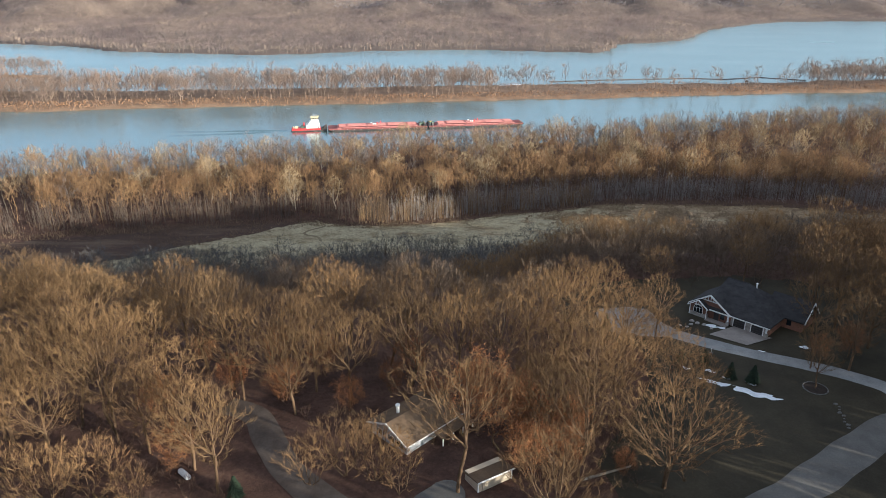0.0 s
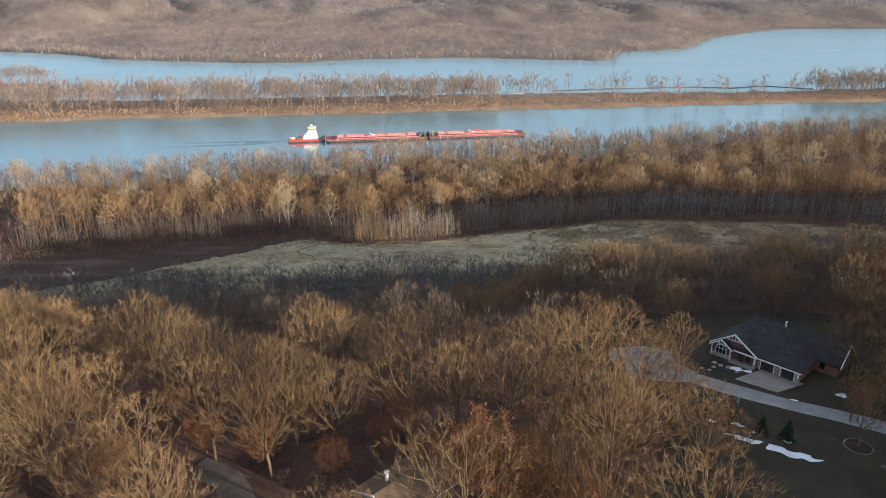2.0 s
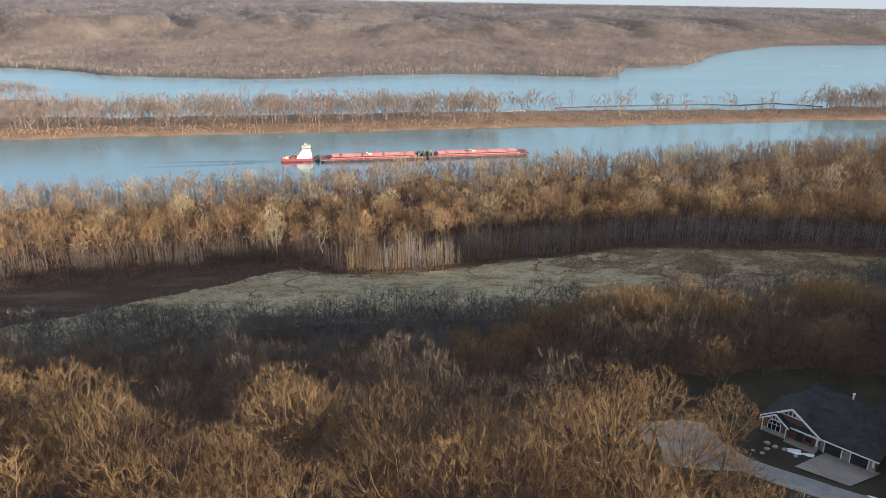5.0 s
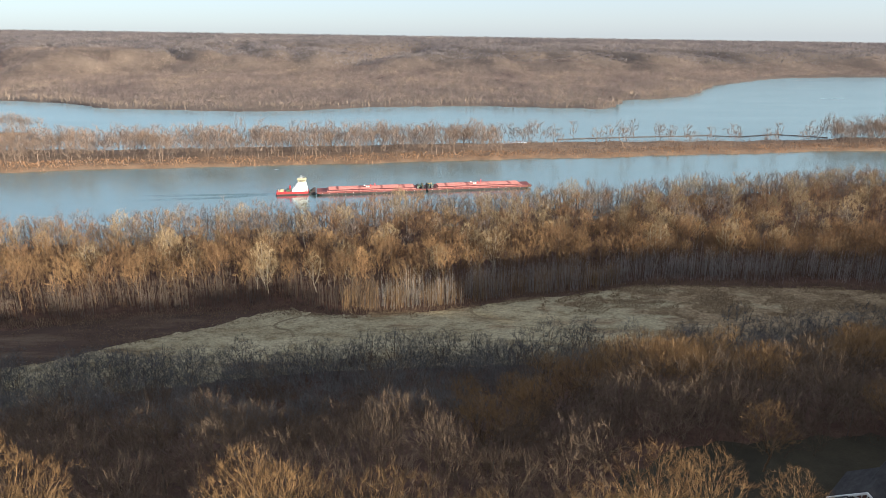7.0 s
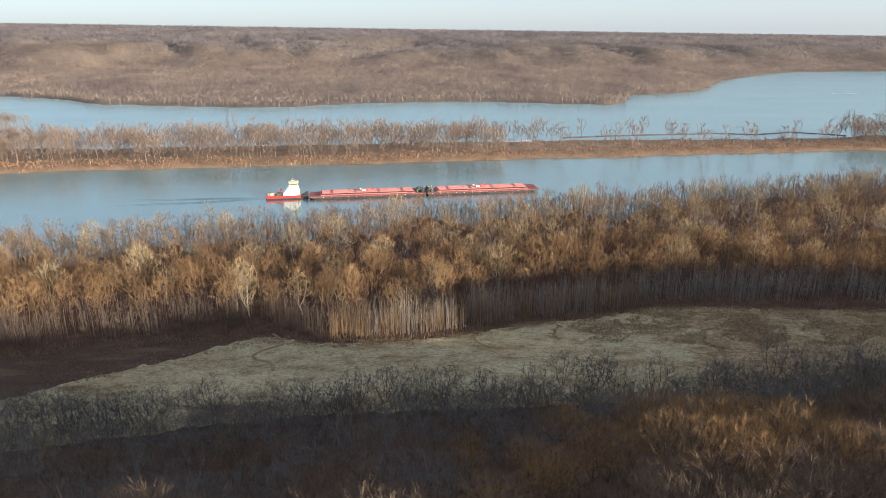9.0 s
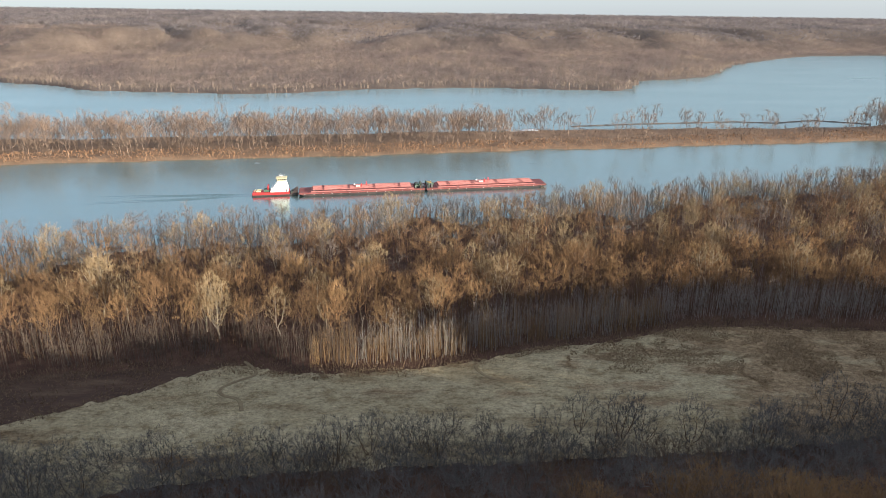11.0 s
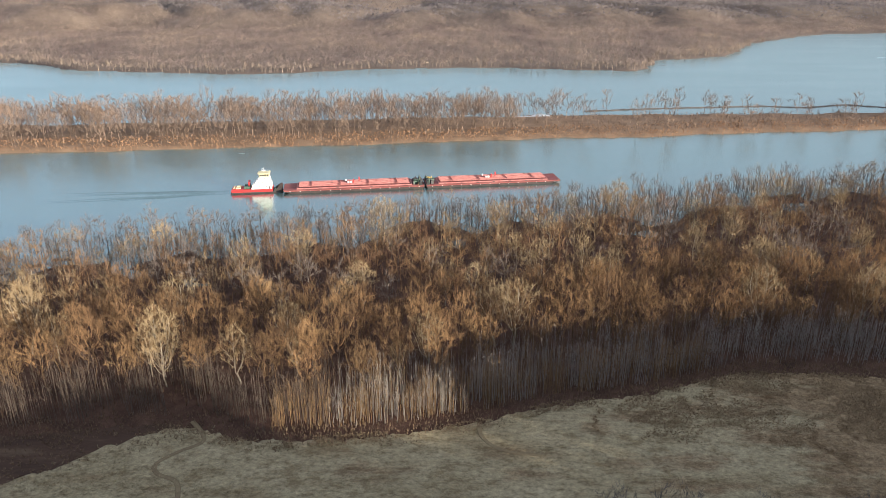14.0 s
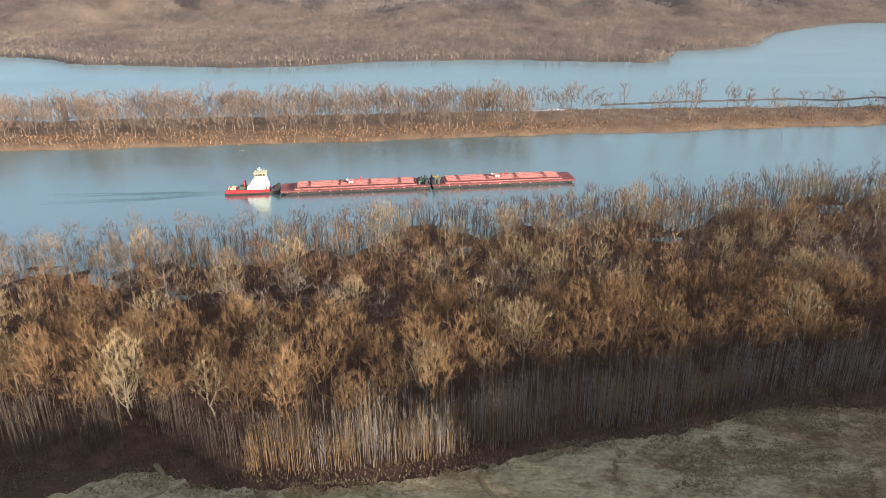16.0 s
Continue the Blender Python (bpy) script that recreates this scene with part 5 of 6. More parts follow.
def pump_set(x, y, turn, mat, label):
    """A deck engine with its pump, on a barge end."""
    p = thing("pump_engine", TOW @ pose(x, y, 2.3, 0, 0, turn), label, "engine", "deck engines")
    part("skid", one(box, -2.2, -0.9, 0, 2.2, 0.9, 0.35), DARK_STEEL, p)
    part("engine_block", one(box, -1.8, -0.7, 0.35, 0.6, 0.7, 1.9), mat, p, "", 0.08)
    part("radiator", one(box, -2.1, -0.8, 0.35, -1.8, 0.8, 2.1), DARK_STEEL, p)
    bm = bmesh.new()
    rod(bm, (0.6, 0, 1.0), (1.9, 0, 1.0), 0.55, 10)
    rod(bm, (1.6, 0, 1.0), (1.6, 0, 2.6), 0.28, 8)
    part("pump", bm, mat, p)
    bm = bmesh.new()
    rod(bm, (-0.6, 0.3, 1.9), (-0.6, 0.3, 3.0), 0.12, 6)
    part("exhaust", bm, DARK_STEEL, p)


for x, y, a, m, l in ((114.5, 3.6, 20, GREEN_PAINT, "green engine with a pump on the barge deck"), (115.5, 7.8, -10, GREEN_PAINT, "green engine with a pump on the barge deck"), (114.8, 12.4, 60, DARK_STEEL, "dark steel engine with a pump on the barge deck"),
                      (124.6, 4.2, 100, DARK_STEEL, "dark steel engine with a pump on the barge deck"), (125.0, 8.4, 10, GREEN_PAINT, "green engine with a pump on the barge deck"), (124.0, 12.8, -20, YELLOW_PAINT, "yellow engine with a pump on the barge deck"),
                      (117.6, 2.4, 80, DARK_STEEL, "dark steel engine with a pump on the barge deck"), (117.9, 6.0, 95, GREEN_PAINT, "green engine with a pump on the barge deck"), (117.6, 10.6, 85, DARK_STEEL, "dark steel engine with a pump on the barge deck"), (118.0, 14.6, 90, GREEN_PAINT, "green engine with a pump on the barge deck"),
                      (122.3, 2.2, 75, GREEN_PAINT, "green engine with a pump on the barge deck"), (122.2, 6.4, 90, DARK_STEEL, "dark steel engine with a pump on the barge deck"), (122.4, 10.7, 100, GREEN_PAINT, "green engine with a pump on the barge deck"), (122.2, 14.7, 85, DARK_STEEL, "dark steel engine with a pump on the barge deck")):
    pump_set(x, y, a, m, l)

# ---- house with the dark roof ----
HOUSE = pose(63.2, 147.2, 46.2, 0, 0, -46.5)   # x runs along the front, y runs in behind it


def gable_house():
    h = thing("house", HOUSE, "brick and stone house with a steep dark shingle roof", "house")

    def roof(name, bm):
        return part(name, bm, ROOF_DARK, h, "dark shingle roof")

    # main block under a hipped roof
    part("wall", one(box, 8.8, 0, 0, 19.4, 14.6, 3.0), BRICK, h, "brown brick wall lit by the sun")
    bm = bmesh.new()
    low_ring = [bm.verts.new(q) for q in ((3.0, -0.8, 2.72), (20.1, -0.8, 2.72), (20.1, 15.4, 2.72), (3.0, 15.4, 2.72))]
    up_ring = [bm.verts.new(q) for q in ((3.0, -0.8, 2.98), (20.1, -0.8, 2.98), (20.1, 15.4, 2.98), (3.0, 15.4, 2.98))]
    r0, r1 = bm.verts.new((5.0, 7.6, 9.0)), bm.verts.new((10.5, 7.6, 9.0))
    bm.faces.new(low_ring)
    for k in range(4):
        bm.faces.new((low_ring[k], low_ring[(k + 1) % 4], up_ring[(k + 1) % 4], up_ring[k]))
    bm.faces.new((up_ring[0], up_ring[1], r1, r0))
    bm.faces.new((up_ring[1], up_ring[2], r1))
    bm.faces.new((up_ring[2], up_ring[3], r0, r1))
    bm.faces.new((up_ring[3], up_ring[0], r0))
    bmesh.ops.recalc_face_normals(bm, faces=list(bm.faces))
    roof("roof", bm)
    part("ridge_cap", one(rod, (5.0, 7.6, 9.0), (10.5, 7.6, 9.0), 0.12, 6), ROOF_DARK, h)
    # front gable wing
    part("wall", one(prism, [(0, 0), (0, 3.0), (4.8, 6.1), (9.2, 3.0), (9.2, 0)], -0.2, 9.0, "y"), SIDING_BROWN, h, "brown shake gable wall")
    roof("roof", one(prism, [(-0.6, 2.65), (4.8, 6.35), (10.4, 2.55), (10.4, 2.9), (4.8, 6.75), (-0.6, 3.0)], -0.8, 9.0, "y"))
    part("rake_trim", one(prism, [(-0.65, 2.6), (4.8, 6.3), (10.5, 2.5), (10.5, 2.85), (4.8, 6.72), (-0.65, 2.95)], -1.0, -0.8, "y"), WHITE_PAINT, h, "white rake board")
    bm = bmesh.new()
    for k in range(-2, 3):
        box(bm, 4.72 + k * 0.75, -0.32, 4.75, 4.88 + k * 0.75, -0.2, 6.0 - abs(k) * 0.5)
    box(bm, 2.9, -0.34, 4.6, 6.7, -0.2, 4.78)
    part("gable_lattice", bm, WHITE_PAINT, h, "white gable timbers")
    # small gable with the arched window
    part("wall", one(prism, [(0.1, 0), (0.1, 2.9), (2.3, 4.35), (4.5, 2.9), (4.5, 0)], -1.2, -0.2, "y"), SIDING_BROWN, h, "brown shake gable wall")
    part("stone_base", one(box, 0.05, -1.3, 0, 4.55, -0.2, 1.1), STONE, h, "grey fieldstone base", 0.03)
    roof("roof", one(prism, [(-0.4, 2.55), (2.3, 4.45), (5.0, 2.55), (5.0, 2.85), (2.3, 4.8), (-0.4, 2.85)], -1.6, 0.2, "y"))
    part("rake_trim", one(prism, [(-0.45, 2.5), (2.3, 4.42), (5.05, 2.5), (5.05, 2.78), (2.3, 4.76), (-0.45, 2.78)], -1.8, -1.6, "y"), WHITE_PAINT, h, "white rake board")
    arch = [(1.2, 1.1), (3.4, 1.1), (3.4, 2.5), (3.1, 2.9), (2.3, 3.15), (1.5, 2.9), (1.2, 2.5)]
    part("window_frame", one(prism, [(x + (x - 2.3) * 0.13, z + (z - 2.1) * 0.12) for x, z in arch], -1.3, -1.2, "y"), WHITE_PAINT, h, "white arched frame")
    pane = part("window", one(prism, arch, -1.36, -1.3, "y"), GLASS, h, "dark arched window")
    bm = bmesh.new()
    for x in (1.9, 2.7):
        box(bm, x - 0.04, -1.4, 1.1, x + 0.04, -1.36, 2.9)
    box(bm, 1.2, -1.4, 2.3, 3.4, -1.36, 2.4)
    part("glazing_bar", bm, WHITE_PAINT, pane)
    bm = bmesh.new()
    for k in (-1, 0, 1):
        box(bm, 2.24 + k * 0.6, -1.42, 3.35, 2.36 + k * 0.6, -1.26, 4.3 - abs(k) * 0.4)
    box(bm, 1.2, -1.42, 3.25, 3.4, -1.26, 3.38)
    part("gable_lattice", bm, WHITE_PAINT, h, "white gable timbers")
    for x in (0.0, 4.4):
        part("corner_board", one(box, x, -1.32, 0, x + 0.18, -1.15, 2.9), WHITE_PAINT, h)
    # porch
    part("porch_floor", one(box, 4.6, -2.2, 0, 10.2, 0, 0.18), CONCRETE, h)
    part("front_door", one(box, 6.1, -0.3, 0.18, 7.3, -0.2, 2.3), DOOR_DARK, h, "dark front door")
    part("porch_window", one(box, 7.8, -0.28, 0.8, 8.8, -0.2, 2.2), GLASS, h)
    part("porch_fascia", one(box, 4.8, -1.0, 2.55, 10.4, -0.85, 2.85), WHITE_PAINT, h)
    for x in (9.6,):
        part("porch_pier", one(box, x, -1.1, 0, x + 0.7, -0.4, 1.1), STONE, h, "fieldstone pier", 0.03)
        part("porch_post", one(box, x + 0.2, -0.95, 1.1, x + 0.5, -0.6, 2.6), WHITE_PAINT, h)
    # garage front
    part("garage_wall", one(box, 10.4, -0.15, 0, 19.3, 0.0, 2.9), STONE, h, "fieldstone garage front")
    for x in (11.2, 15.6):
        d = part("garage_door", one(box, x, -0.28, 0.02, x + 2.75, -0.16, 2.3), DOOR_DARK, h, "dark garage door")
        part("door_trim", one(prism, [(x - 0.2, 0), (x, 0), (x, 2.3), (x + 2.75, 2.3), (x + 2.75, 0), (x + 2.95, 0), (x + 2.95, 2.52), (x - 0.2, 2.52)], -0.32, -0.18, "y"), WHITE_PAINT, h, "white door trim")
        for k in range(3):
            part("panel_rib", one(box, x + 0.05, -0.31, 0.55 + k * 0.57, x + 2.7, -0.28, 0.6 + k * 0.57), DARK_STEEL, d)
    part("stone_pier", one(box, 18.75, -0.5, 0, 19.6, 0.1, 1.2), STONE, h, "fieldstone pier", 0.03)
    part("corner_post", one(box, 19.0, -0.4, 1.2, 19.35, -0.05, 2.7), WHITE_PAINT, h)
    part("eave_gutter", one(box, 10.3, -0.95, 2.72, 20.1, -0.78, 2.9), WHITE_PAINT, h, "white gutter")
    # rear wing
    part("wall", one(prism, [(8.5, 0), (8.5, 3.0), (12.5, 6.4), (16.5, 3.0), (16.5, 0)], 18.0, 24.2, "x"), BRICK, h, "brown brick wall lit by the sun")
    roof("roof", one(prism, [(7.9, 2.6), (12.5, 6.6), (17.1, 2.6), (17.1, 2.95), (12.5, 7.0), (7.9, 2.95)], 15.0, 24.8, "x"))
    part("rake_trim", one(prism, [(7.85, 2.55), (12.5, 6.55), (17.15, 2.55), (17.15, 2.9), (12.5, 6.98), (7.85, 2.9)], 24.8, 24.98, "x"), WHITE_PAINT, h, "white rake board")
    for k in range(3):
        part("wing_window", one(box, 24.2, 10.6 + k * 1.25, 3.1, 24.28, 11.6 + k * 1.25, 4.2), GLASS, h)
    part("window_frame", one(box, 24.2, 10.4, 2.95, 24.25, 14.5, 4.35), WHITE_PAINT, h)
    part("wing_window", one(box, 20.5, 8.42, 1.0, 21.6, 8.5, 2.3), GLASS, h)
    bm = bmesh.new()
    rod(bm, (12.0, 8.6, 7.0), (12.0, 8.6, 9.0), 0.18)
    rod(bm, (12.0, 8.6, 9.0), (12.0, 8.6, 9.25), 0.26)
    part("flue_pipe", bm, WHITE_PAINT, h, "pale flue pipe")


gable_house()

# ---- cottage among the trees ----
COTTAGE = pose(-8.4, 89.7, 45.75, 0, 0, 45.0)   # x runs along the ridge, y back across the gable


def cottage():
    h = thing("cottage", COTTAGE, "grey cottage with a tan shingle roof among trees", "house")
    part("wall", one(prism, [(0, 0), (0, 2.7), (4.9, 4.6), (9.8, 2.7), (9.8, 0)], 0.6, 15.0, "x"), SIDING_GREY, h, "grey siding wall")
    part("roof", one(prism, [(-0.7, 2.3), (4.9, 4.55), (10.5, 2.3), (10.5, 2.58), (4.9, 4.9), (-0.7, 2.58)], 0.0, 15.6, "x"), ROOF_TAN, h, "tan shingle roof")
    part("rake_trim", one(prism, [(-0.75, 2.2), (4.9, 4.48), (10.55, 2.2), (10.55, 2.5), (4.9, 4.84), (-0.75, 2.5)], -0.14, 0.0, "x"), WHITE_PAINT, h, "white rake board")
    part("gutter", one(box, 0, -0.86, 2.3, 15.6, -0.72, 2.5), WHITE_PAINT, h, "white gutter")
    for y in (1.6, 3.4, 6.8):
        w = part("window", one(box, 0.5, y, 0.95, 0.6, y + 1.1, 2.1), GLASS, h, "dark window")
        part("window_frame", one(prism, [(y - 0.12, 0.83), (y + 1.22, 0.83), (y + 1.22, 2.22), (y - 0.12, 2.22)], 0.53, 0.58, "x"), WHITE_PAINT, w)
        for s in (-0.55, 1.2):
            part("shutter", one(box, 0.52, y + s, 0.9, 0.58, y + s + 0.4, 2.15), DOOR_DARK, w, "black shutter")
    bm = bmesh.new()
    rod(bm, (4.4, 6.6, 3.6), (4.4, 6.6, 5.7), 0.32, 10)
    rod(bm, (4.4, 6.6, 5.7), (4.4, 6.6, 6.0), 0.45, 10)
    part("chimney", bm, WHITE_PAINT, h, "white metal chimney")
    part("porch_roof", one(prism, [(-3.2, 2.05), (0, 2.4), (0, 2.55), (-3.2, 2.2)], 6.5, 15.0, "x"), ROOF_TAN, h, "low porch roof")
    for k in range(4):
        part("porch_post", one(box, 6.8 + k * 2.7, -3.1, 0, 7.0 + k * 2.7, -2.9, 2.1), WHITE_PAINT, h, "white porch post")
    part("porch_floor", one(box, 6.4, -3.2, -0.1, 15.0, 0, 0.15), CONCRETE, h)


cottage()


def shed():
    s = thing("garage", pose(4.4, 79.9, 45.75, 0, 0, 31), "small tan garage beside the cottage drive", "garage")
    part("wall", one(box, 0, 0, -0.6, 7.0, 4.0, 2.3), SIDING_TAN, s, "sunlit tan siding wall")
    part("roof", one(prism, [(-0.4, 2.66), (4.4, 1.9), (4.4, 2.06), (-0.4, 2.84)], -0.3, 7.3, "x"), ROOF_TAN, s, "tan shingle roof")
    part("fascia", one(box, -0.3, -0.5, 2.6, 7.3, -0.4, 2.86), WHITE_PAINT, s, "white fascia board")
    part("door", one(box, 0.9, -0.07, 0.0, 3.6, 0.0, 2.1), SIDING_TAN, s, "tan garage door")
    part("corner_board", one(box, -0.05, -0.06, 0, 0.12, 0.1, 2.5), WHITE_PAINT, s)
    part("corner_board", one(box, 6.88, -0.06, 0, 7.05, 0.1, 2.5), WHITE_PAINT, s)


shed()

# ---- drives, road, yard ----
ribbon("road", [(140, 60), (112, 88), (99, 98), (88, 99), (76, 92), (62, 82.5), (46, 73), (20, 60), (-20, 45)], 7.0, ASPHALT, 0.16, "worn pale grey residential road curving round the lawn", "road")
ribbon("driveway", [(91, 101), (93, 110), (88, 115.5), (80, 120.5), (70, 125.5), (60, 131.5), (52, 137), (42, 142)], 4.6, GRAVEL, 0.2, "pale gravel driveway up to the house", "driveway")
sheet("turning_pad", closed_curve([(39, 147.5), (51, 148.5), (53.5, 141), (57, 134), (50, 133.5), (40, 136)], 1.0, 0.2, 61), GRAVEL, 0.24, 2.0, "pale gravel turning area beside the house", "driveway")
sheet("parking_pad", np.array([(63.2, 134.6), (72.0, 139.2), (77.6, 132.6), (70.2, 129.2)]), CONCRETE, 0.26, 2.0, "smooth concrete apron before the garage doors", "driveway")
ribbon("lane", [(-46, 108), (-39, 104), (-35, 97), (-29, 87), (-20, 78), (-8, 70)], 5.6, LANE, 0.16, "dull grey gravel lane between the oaks", "driveway")
sheet("cottage_drive", closed_curve([(-8, 73), (-6, 79), (-1, 83), (2, 81), (1, 75), (-3, 68)], 1.0, 0.2, 63), ASPHALT, 0.2, 2.0, "worn grey drive beside the cottage", "driveway")
SNOWS = [(56.5, 113.6, 3.2, 1.1), (62.5, 110.2, 4.2, 1.3), (66.0, 108.2, 2.4, 0.9), (60.4, 115.4, 1.2, 0.6), (65.5, 139.2, 1.9, 0.9), (67.6, 138.0, 1.2, 0.6), (72.5, 126.6, 0.8, 0.4), (64.4, 113.0, 1.2, 0.7), (52.6, 119.6, 1.0, 0.5), (57.4, 118.4, 1.2, 0.5), (83.5, 128.5, 1.3, 0.8)]
for k, (x, y, a, b) in enumerate(SNOWS):
    ring = [(x + a * math.cos(q) * (0.75 + 0.4 * math.sin(q * 3 + k)) + 0.4 * b * math.sin(q), y - a * 0.45 * math.cos(q) + b * math.sin(q) * (0.8 + 0.3 * math.cos(q * 2 + k))) for q in np.linspace(0, 2 * math.pi, 13)[:-1]]
    ob = sheet("snow_patch", closed_curve(ring, 0.35, 0.12, 70 + k), SNOW, 0.1, 0.5, "melting patch of old white snow on the lawn", "snow", "", 0.16)
    tagged(ob, group="snow patches")


def spruce(seed):
    r = random.Random(seed)
    vs, fs = [], []
    for k in range(34):
        z = 0.25 + 3.6 * k / 34
        rad = 1.25 * (1 - k / 35) ** 0.8
        for j in range(13):
            a = r.uniform(0, 6.28)
            l = rad * r.uniform(0.7, 1.15)
            b = len(vs)
            d = Vector((math.cos(a), math.sin(a), 0))
            s = Vector((-d.y, d.x, 0)) * 0.16
            p = Vector((0, 0, z + 0.15))
            vs += [p, p + d * l * 0.6 + s + Vector((0, 0, -0.1)), p + d * l + Vector((0, 0, -0.28)), p + d * l * 0.6 - s + Vector((0, 0, -0.1))]
            fs += [(b, b + 1, b + 2), (b, b + 2, b + 3)]
    return np.array([tuple(v) for v in vs]), np.array(fs)


def spruce_thing():
    t = tagged(new("spruce"), "small dark green conical spruce on the lawn", "tree", "spruces")
    part("trunk", one(rod, (0, 0, -0.2), (0, 0, 3.4), 0.09, 6, 0.02), BARK_OAK, t)
    v, f = spruce(4)
    mesh_object("foliage", v, f, NEEDLE, t)
    return t


sp = spruce_thing()
SPRUCES = [(60.8, 115.5, 1.0), (64.9, 113.6, 1.1), (52.2, 121.8, 0.95), (57.1, 120.9, 1.0), (38.5, 136.7, 1.25), (-36.6, 80.6, 1.15), (43.5, 131.5, 0.6), (46.5, 130.5, 0.5)]
for k, (x, y, s) in enumerate(SPRUCES):
    m = pose(x, y, float(height(x, y)), 0, 0, k * 70)
    ob = sp if k == 0 else copy_thing(sp, m)
    ob.matrix_basis = m
    ob.scale = (s * 1.3, s * 1.3, s)

rust_protos = [tree_thing("rust_leaved_oak", g, BARK_OAK, LEAF_RUST, "young oak still holding rusty withered leaves", "tree", "rust-leaved oaks") for g in RUSTS]
for x, y, s in ((9, 91, 1.7), (13.5, 83.5, 1.0), (-49.5, 88.5, 1.05), (5, 97, 1.5), (-8, 117, 0.9), (-27, 118, 0.9), (-38, 121, 0.9), (91, 124, 0.8), (-20, 104, 0.75), (-34, 109, 0.85), (5, 108, 0.85), (-12, 110, 0.85), (15, 106, 0.8), (-45, 112, 0.9), (20, 86, 0.9), (-58, 104, 0.8), (15, 95, 1.2), (-55, 124, 0.85), (-3, 104, 0.9), (22, 92, 0.9), (30, 84, 0.6), (84, 123, 0.6)):
    plant(rust_protos, x, y, s, rr.uniform(0, 360))

tank = thing("propane_tank", pose(-47.2, 86.2, 44.0 + 0.35, 0, 0, -42), "white horizontal propane tank on short legs", "tank")
bm = bmesh.new()
rod(bm, (-1.2, 0, 0.6), (1.2, 0, 0.6), 0.52, 18)
for s in (-1.2, 1.2):
    bmesh.ops.create_uvsphere(bm, u_segments=18, v_segments=10, radius=0.52, matrix=Matrix.Translation((s, 0, 0.6)))
part("vessel", bm, WHITE_PAINT, tank)
for s in (-0.8, 0.8):
    part("leg", one(box, s - 0.1, -0.35, -0.4, s + 0.1, 0.35, 0.3), DARK_STEEL, tank)
part("valve_cover", one(rod, (0, 0, 1.1), (0, 0, 1.3), 0.2, 10), WHITE_PAINT, tank)

bed = thing("tree_bed", pose(77.2, 111.2, float(height(77.2, 111.2)), 0, 0, 0), "round dark mulch bed edged with dark stones", "flower bed")
part("mulch", one(rod, (0, 0, -0.2), (0, 0, 0.16), 2.3, 28), two_tone("mulch", [(0.3, (0.018, 0.013, 0.01)), (0.7, (0.04, 0.028, 0.02))], 1.0, 6.0), bed)
stone = bmesh.new()
bmesh.ops.create_icosphere(stone, subdivisions=1, radius=0.22, matrix=Matrix.Diagonal((1.2, 0.8, 0.7, 1)))
first = part("edging_stone", stone, STONE_DARK, bed)
for k in range(40):
    q = first if k == 0 else bpy.data.objects.new("edging_stone", first.data)
    if k:
        scene.collection.objects.link(q)
        q.parent = bed
    a = 2 * math.pi * k / 40
    q.location = (2.4 * math.cos(a), 2.4 * math.sin(a), 0.14)
    q.rotation_euler = (0, 0, a + 1.57)
plant(oak_protos, 77.2, 111.2, 0.5, 40)
for k in range(9):
    x, y = 76.6 + 0.25 * k + 0.3 * math.sin(k * 2.1), 97.4 + 1.0 * k
    b = bmesh.new()
    bmesh.ops.create_icosphere(b, subdivisions=2, radius=0.30 + 0.1 * math.sin(k * 1.7), matrix=Matrix.Diagonal((1.2, 0.9, 0.7, 1)))
    for vv in b.verts:
        vv.co += vv.co.normalized() * 0.1 * noise.noise(vv.co * 2.3 + Vector((k, 0, 0)))
    o = part("boulder", b, STONE_DARK, None)
    o.location = (x, y, float(height(x, y)) + 0.12)
    tagged(o, "rough grey boulder at the road edge", "stone", "boulders")
for k, (x, y) in enumerate(((61.5, 141.6), (62.4, 140.4), (63.8, 139.6), (60.6, 139.8), (59.2, 138.6), (64.9, 137.6), (57.8, 139.4))):
    b = bmesh.new()
    bmesh.ops.create_icosphere(b, subdivisions=2, radius=0.55 - 0.04 * k, matrix=Matrix.Diagonal((1.2, 0.9, 0.7, 1)))
    for vv in b.verts:
        vv.co += vv.co.normalized() * 0.12 * noise.noise(vv.co * 2.1 + Vector((0, k, 0)))
    o = part("boulder", b, STONE, None)
    o.location = (x, y, float(height(x, y)) + 0.2)
    tagged(o, "weathered boulder in the house's planting bed", "stone", "boulders")
post = thing("marker_post", pose(60.6, 126.0, float(height(60.6, 126.0))), "slim white marker post beside the driveway", "post")
part("shaft", one(rod, (0, 0, -0.2), (0, 0, 1.3), 0.07, 8), WHITE_PAINT, post)
part("collar", one(rod, (0, 0, 0), (0, 0, 0.12), 0.4, 10), DARK_STEEL, post)
log = thing("fallen_log", pose(27, 84.5, float(height(27, 84.5)) + 0.2, 0, 0, 20), "long pale fallen log on the lawn edge", "log")
part("stem", one(rod, (-5, 0, 0), (5, 0, 0.1), 0.28, 8, 0.16), BARK_PALE, log)
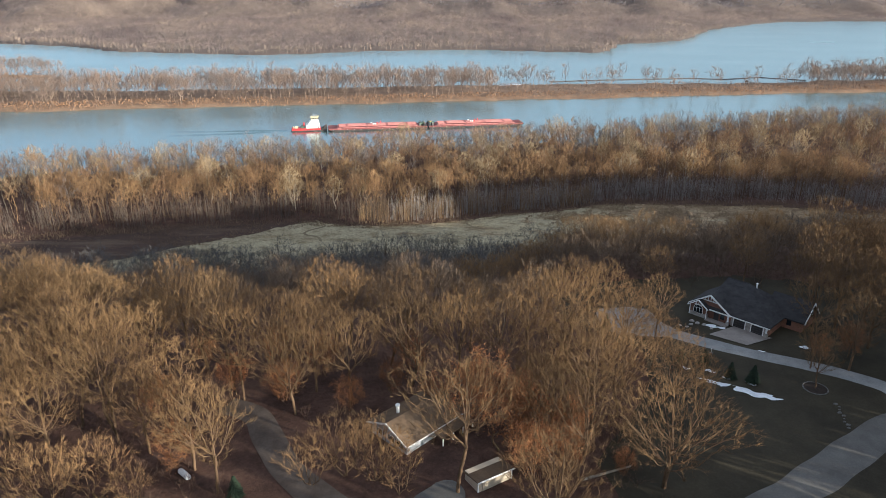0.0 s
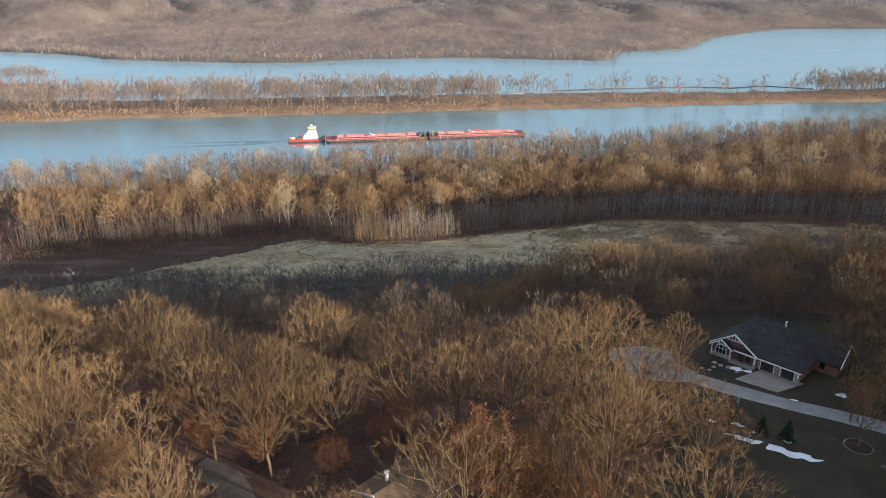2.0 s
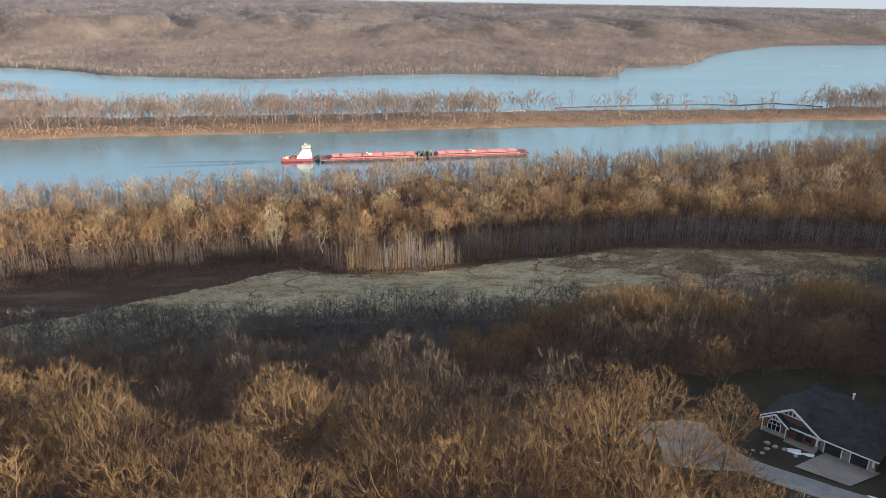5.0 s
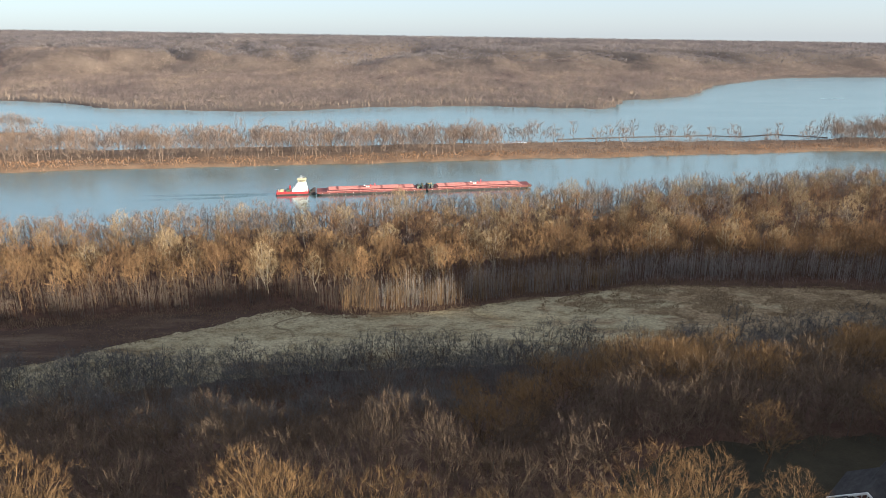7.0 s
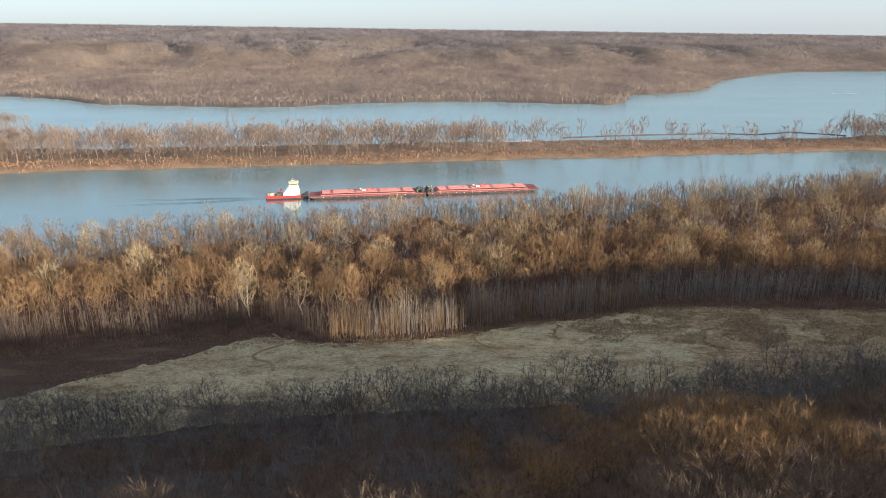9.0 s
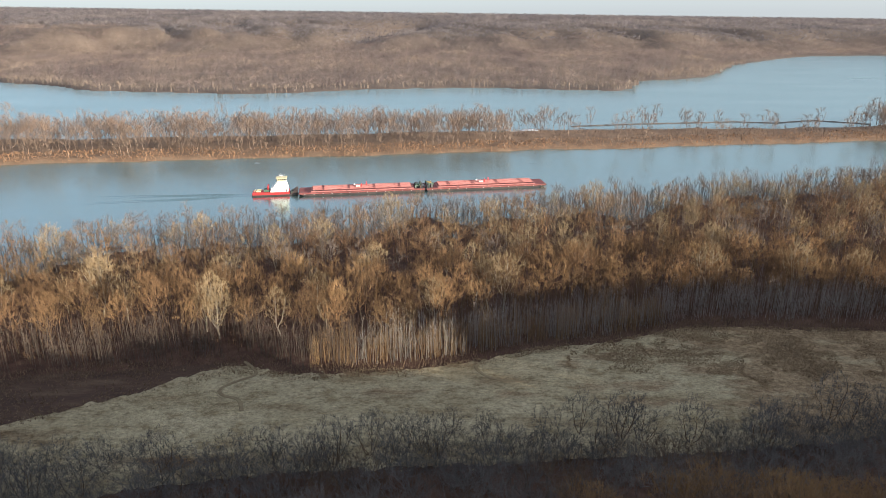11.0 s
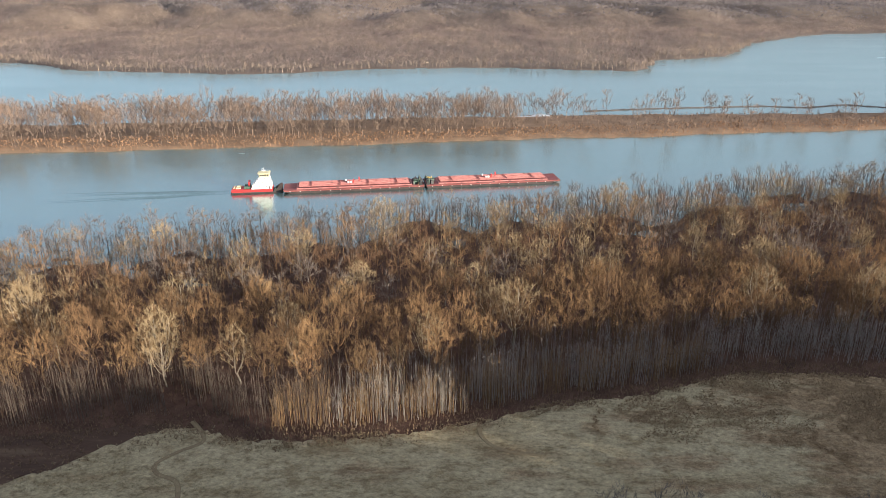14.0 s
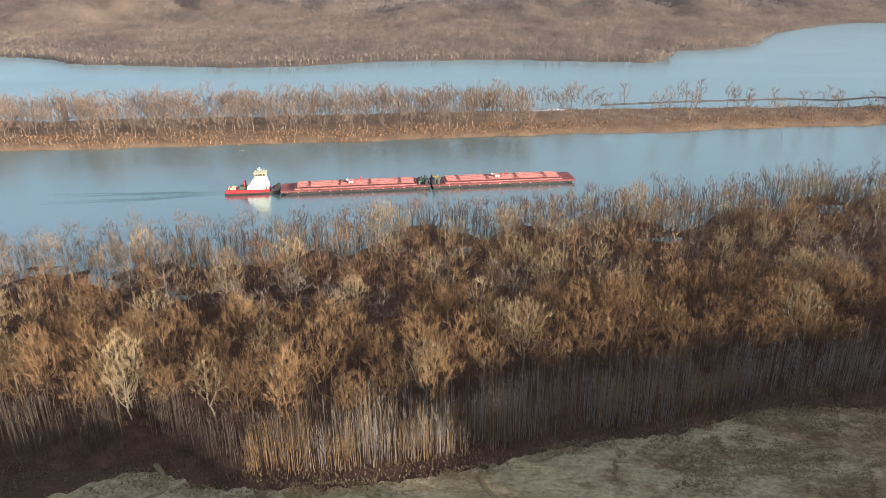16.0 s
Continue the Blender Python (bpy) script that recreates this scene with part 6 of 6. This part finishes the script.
ice = sheet("ice_shelf", closed_curve([(48, 846), (72, 850), (98, 852), (96, 862), (70, 864), (50, 858)], 4, 0.6, 91), SNOW, 0.3, 8, "white shelf of ice in the island inlet", "ice", "", 0.1)


def dike(line):
    """A low stone dike just above the water."""
    p = np.array(line, float)
    x = np.linspace(p[0, 0], p[-1, 0], 90)
    y = np.interp(x, p[:, 0], p[:, 1])
    rows = []
    for off, z in ((-2.6, -0.6), (-1.0, 0.7), (1.0, 0.8), (2.6, -0.6)):
        rows.append(np.column_stack([x, y + off, z + 0.25 * waves(x, y + off, 9, 95) * (z > 0)]))
    v = np.concatenate(rows)
    i = (np.arange(3)[:, None] * 90 + np.arange(89)[None]).ravel()
    mesh_object("stone_dike", v, np.stack([i, i + 1, i + 91, i + 90], 1), STONE_WET, None, "", "low dark stone dike off the island shore", "dike")


STONE_WET = two_tone("wet_stone", [(0.3, (0.07, 0.06, 0.055)), (0.7, (0.14, 0.12, 0.105))], 0.3, 1.5, 0.8, 0.3, 0.4)
dike([(140, 893), (213, 910), (335, 928), (377, 918), (429, 938), (480, 910)])


def wake():
    """Low ripples trailing off behind the towboat."""
    r = random.Random(9)
    vs, fs = [], []
    for k in range(26):
        side = -1 if k % 2 else 1
        n = 26
        length = r.uniform(35, 120)
        start = r.uniform(-6, 8)
        slope = side * r.uniform(0.02, 0.11)
        off = side * r.uniform(0.0, 4.0)
        w = r.uniform(0.35, 0.9)
        b = len(vs)
        for i in range(n):
            x = -start - length * i / (n - 1)
            y = 9 + off + slope * (-x) + 0.5 * math.sin(x * 0.16 + k) + 0.3 * math.sin(x * 0.4 + 2 * k)
            g = math.sin(math.pi * (i + 0.5) / n)
            vs += [TOW @ Vector((x, y - w, -0.05)), TOW @ Vector((x, y, 0.02 + 0.2 * g)), TOW @ Vector((x, y + w, -0.05))]
            if i:
                q = b + 3 * i
                fs += [(q - 3, q, q + 1), (q - 3, q + 1, q - 2), (q - 2, q + 1, q + 2), (q - 2, q + 2, q - 1)]
    mesh_object("wake", [tuple(v) for v in vs], fs, WATER, None, "stuff", "long ripples trailing behind the towboat", "wake", False)


wake()
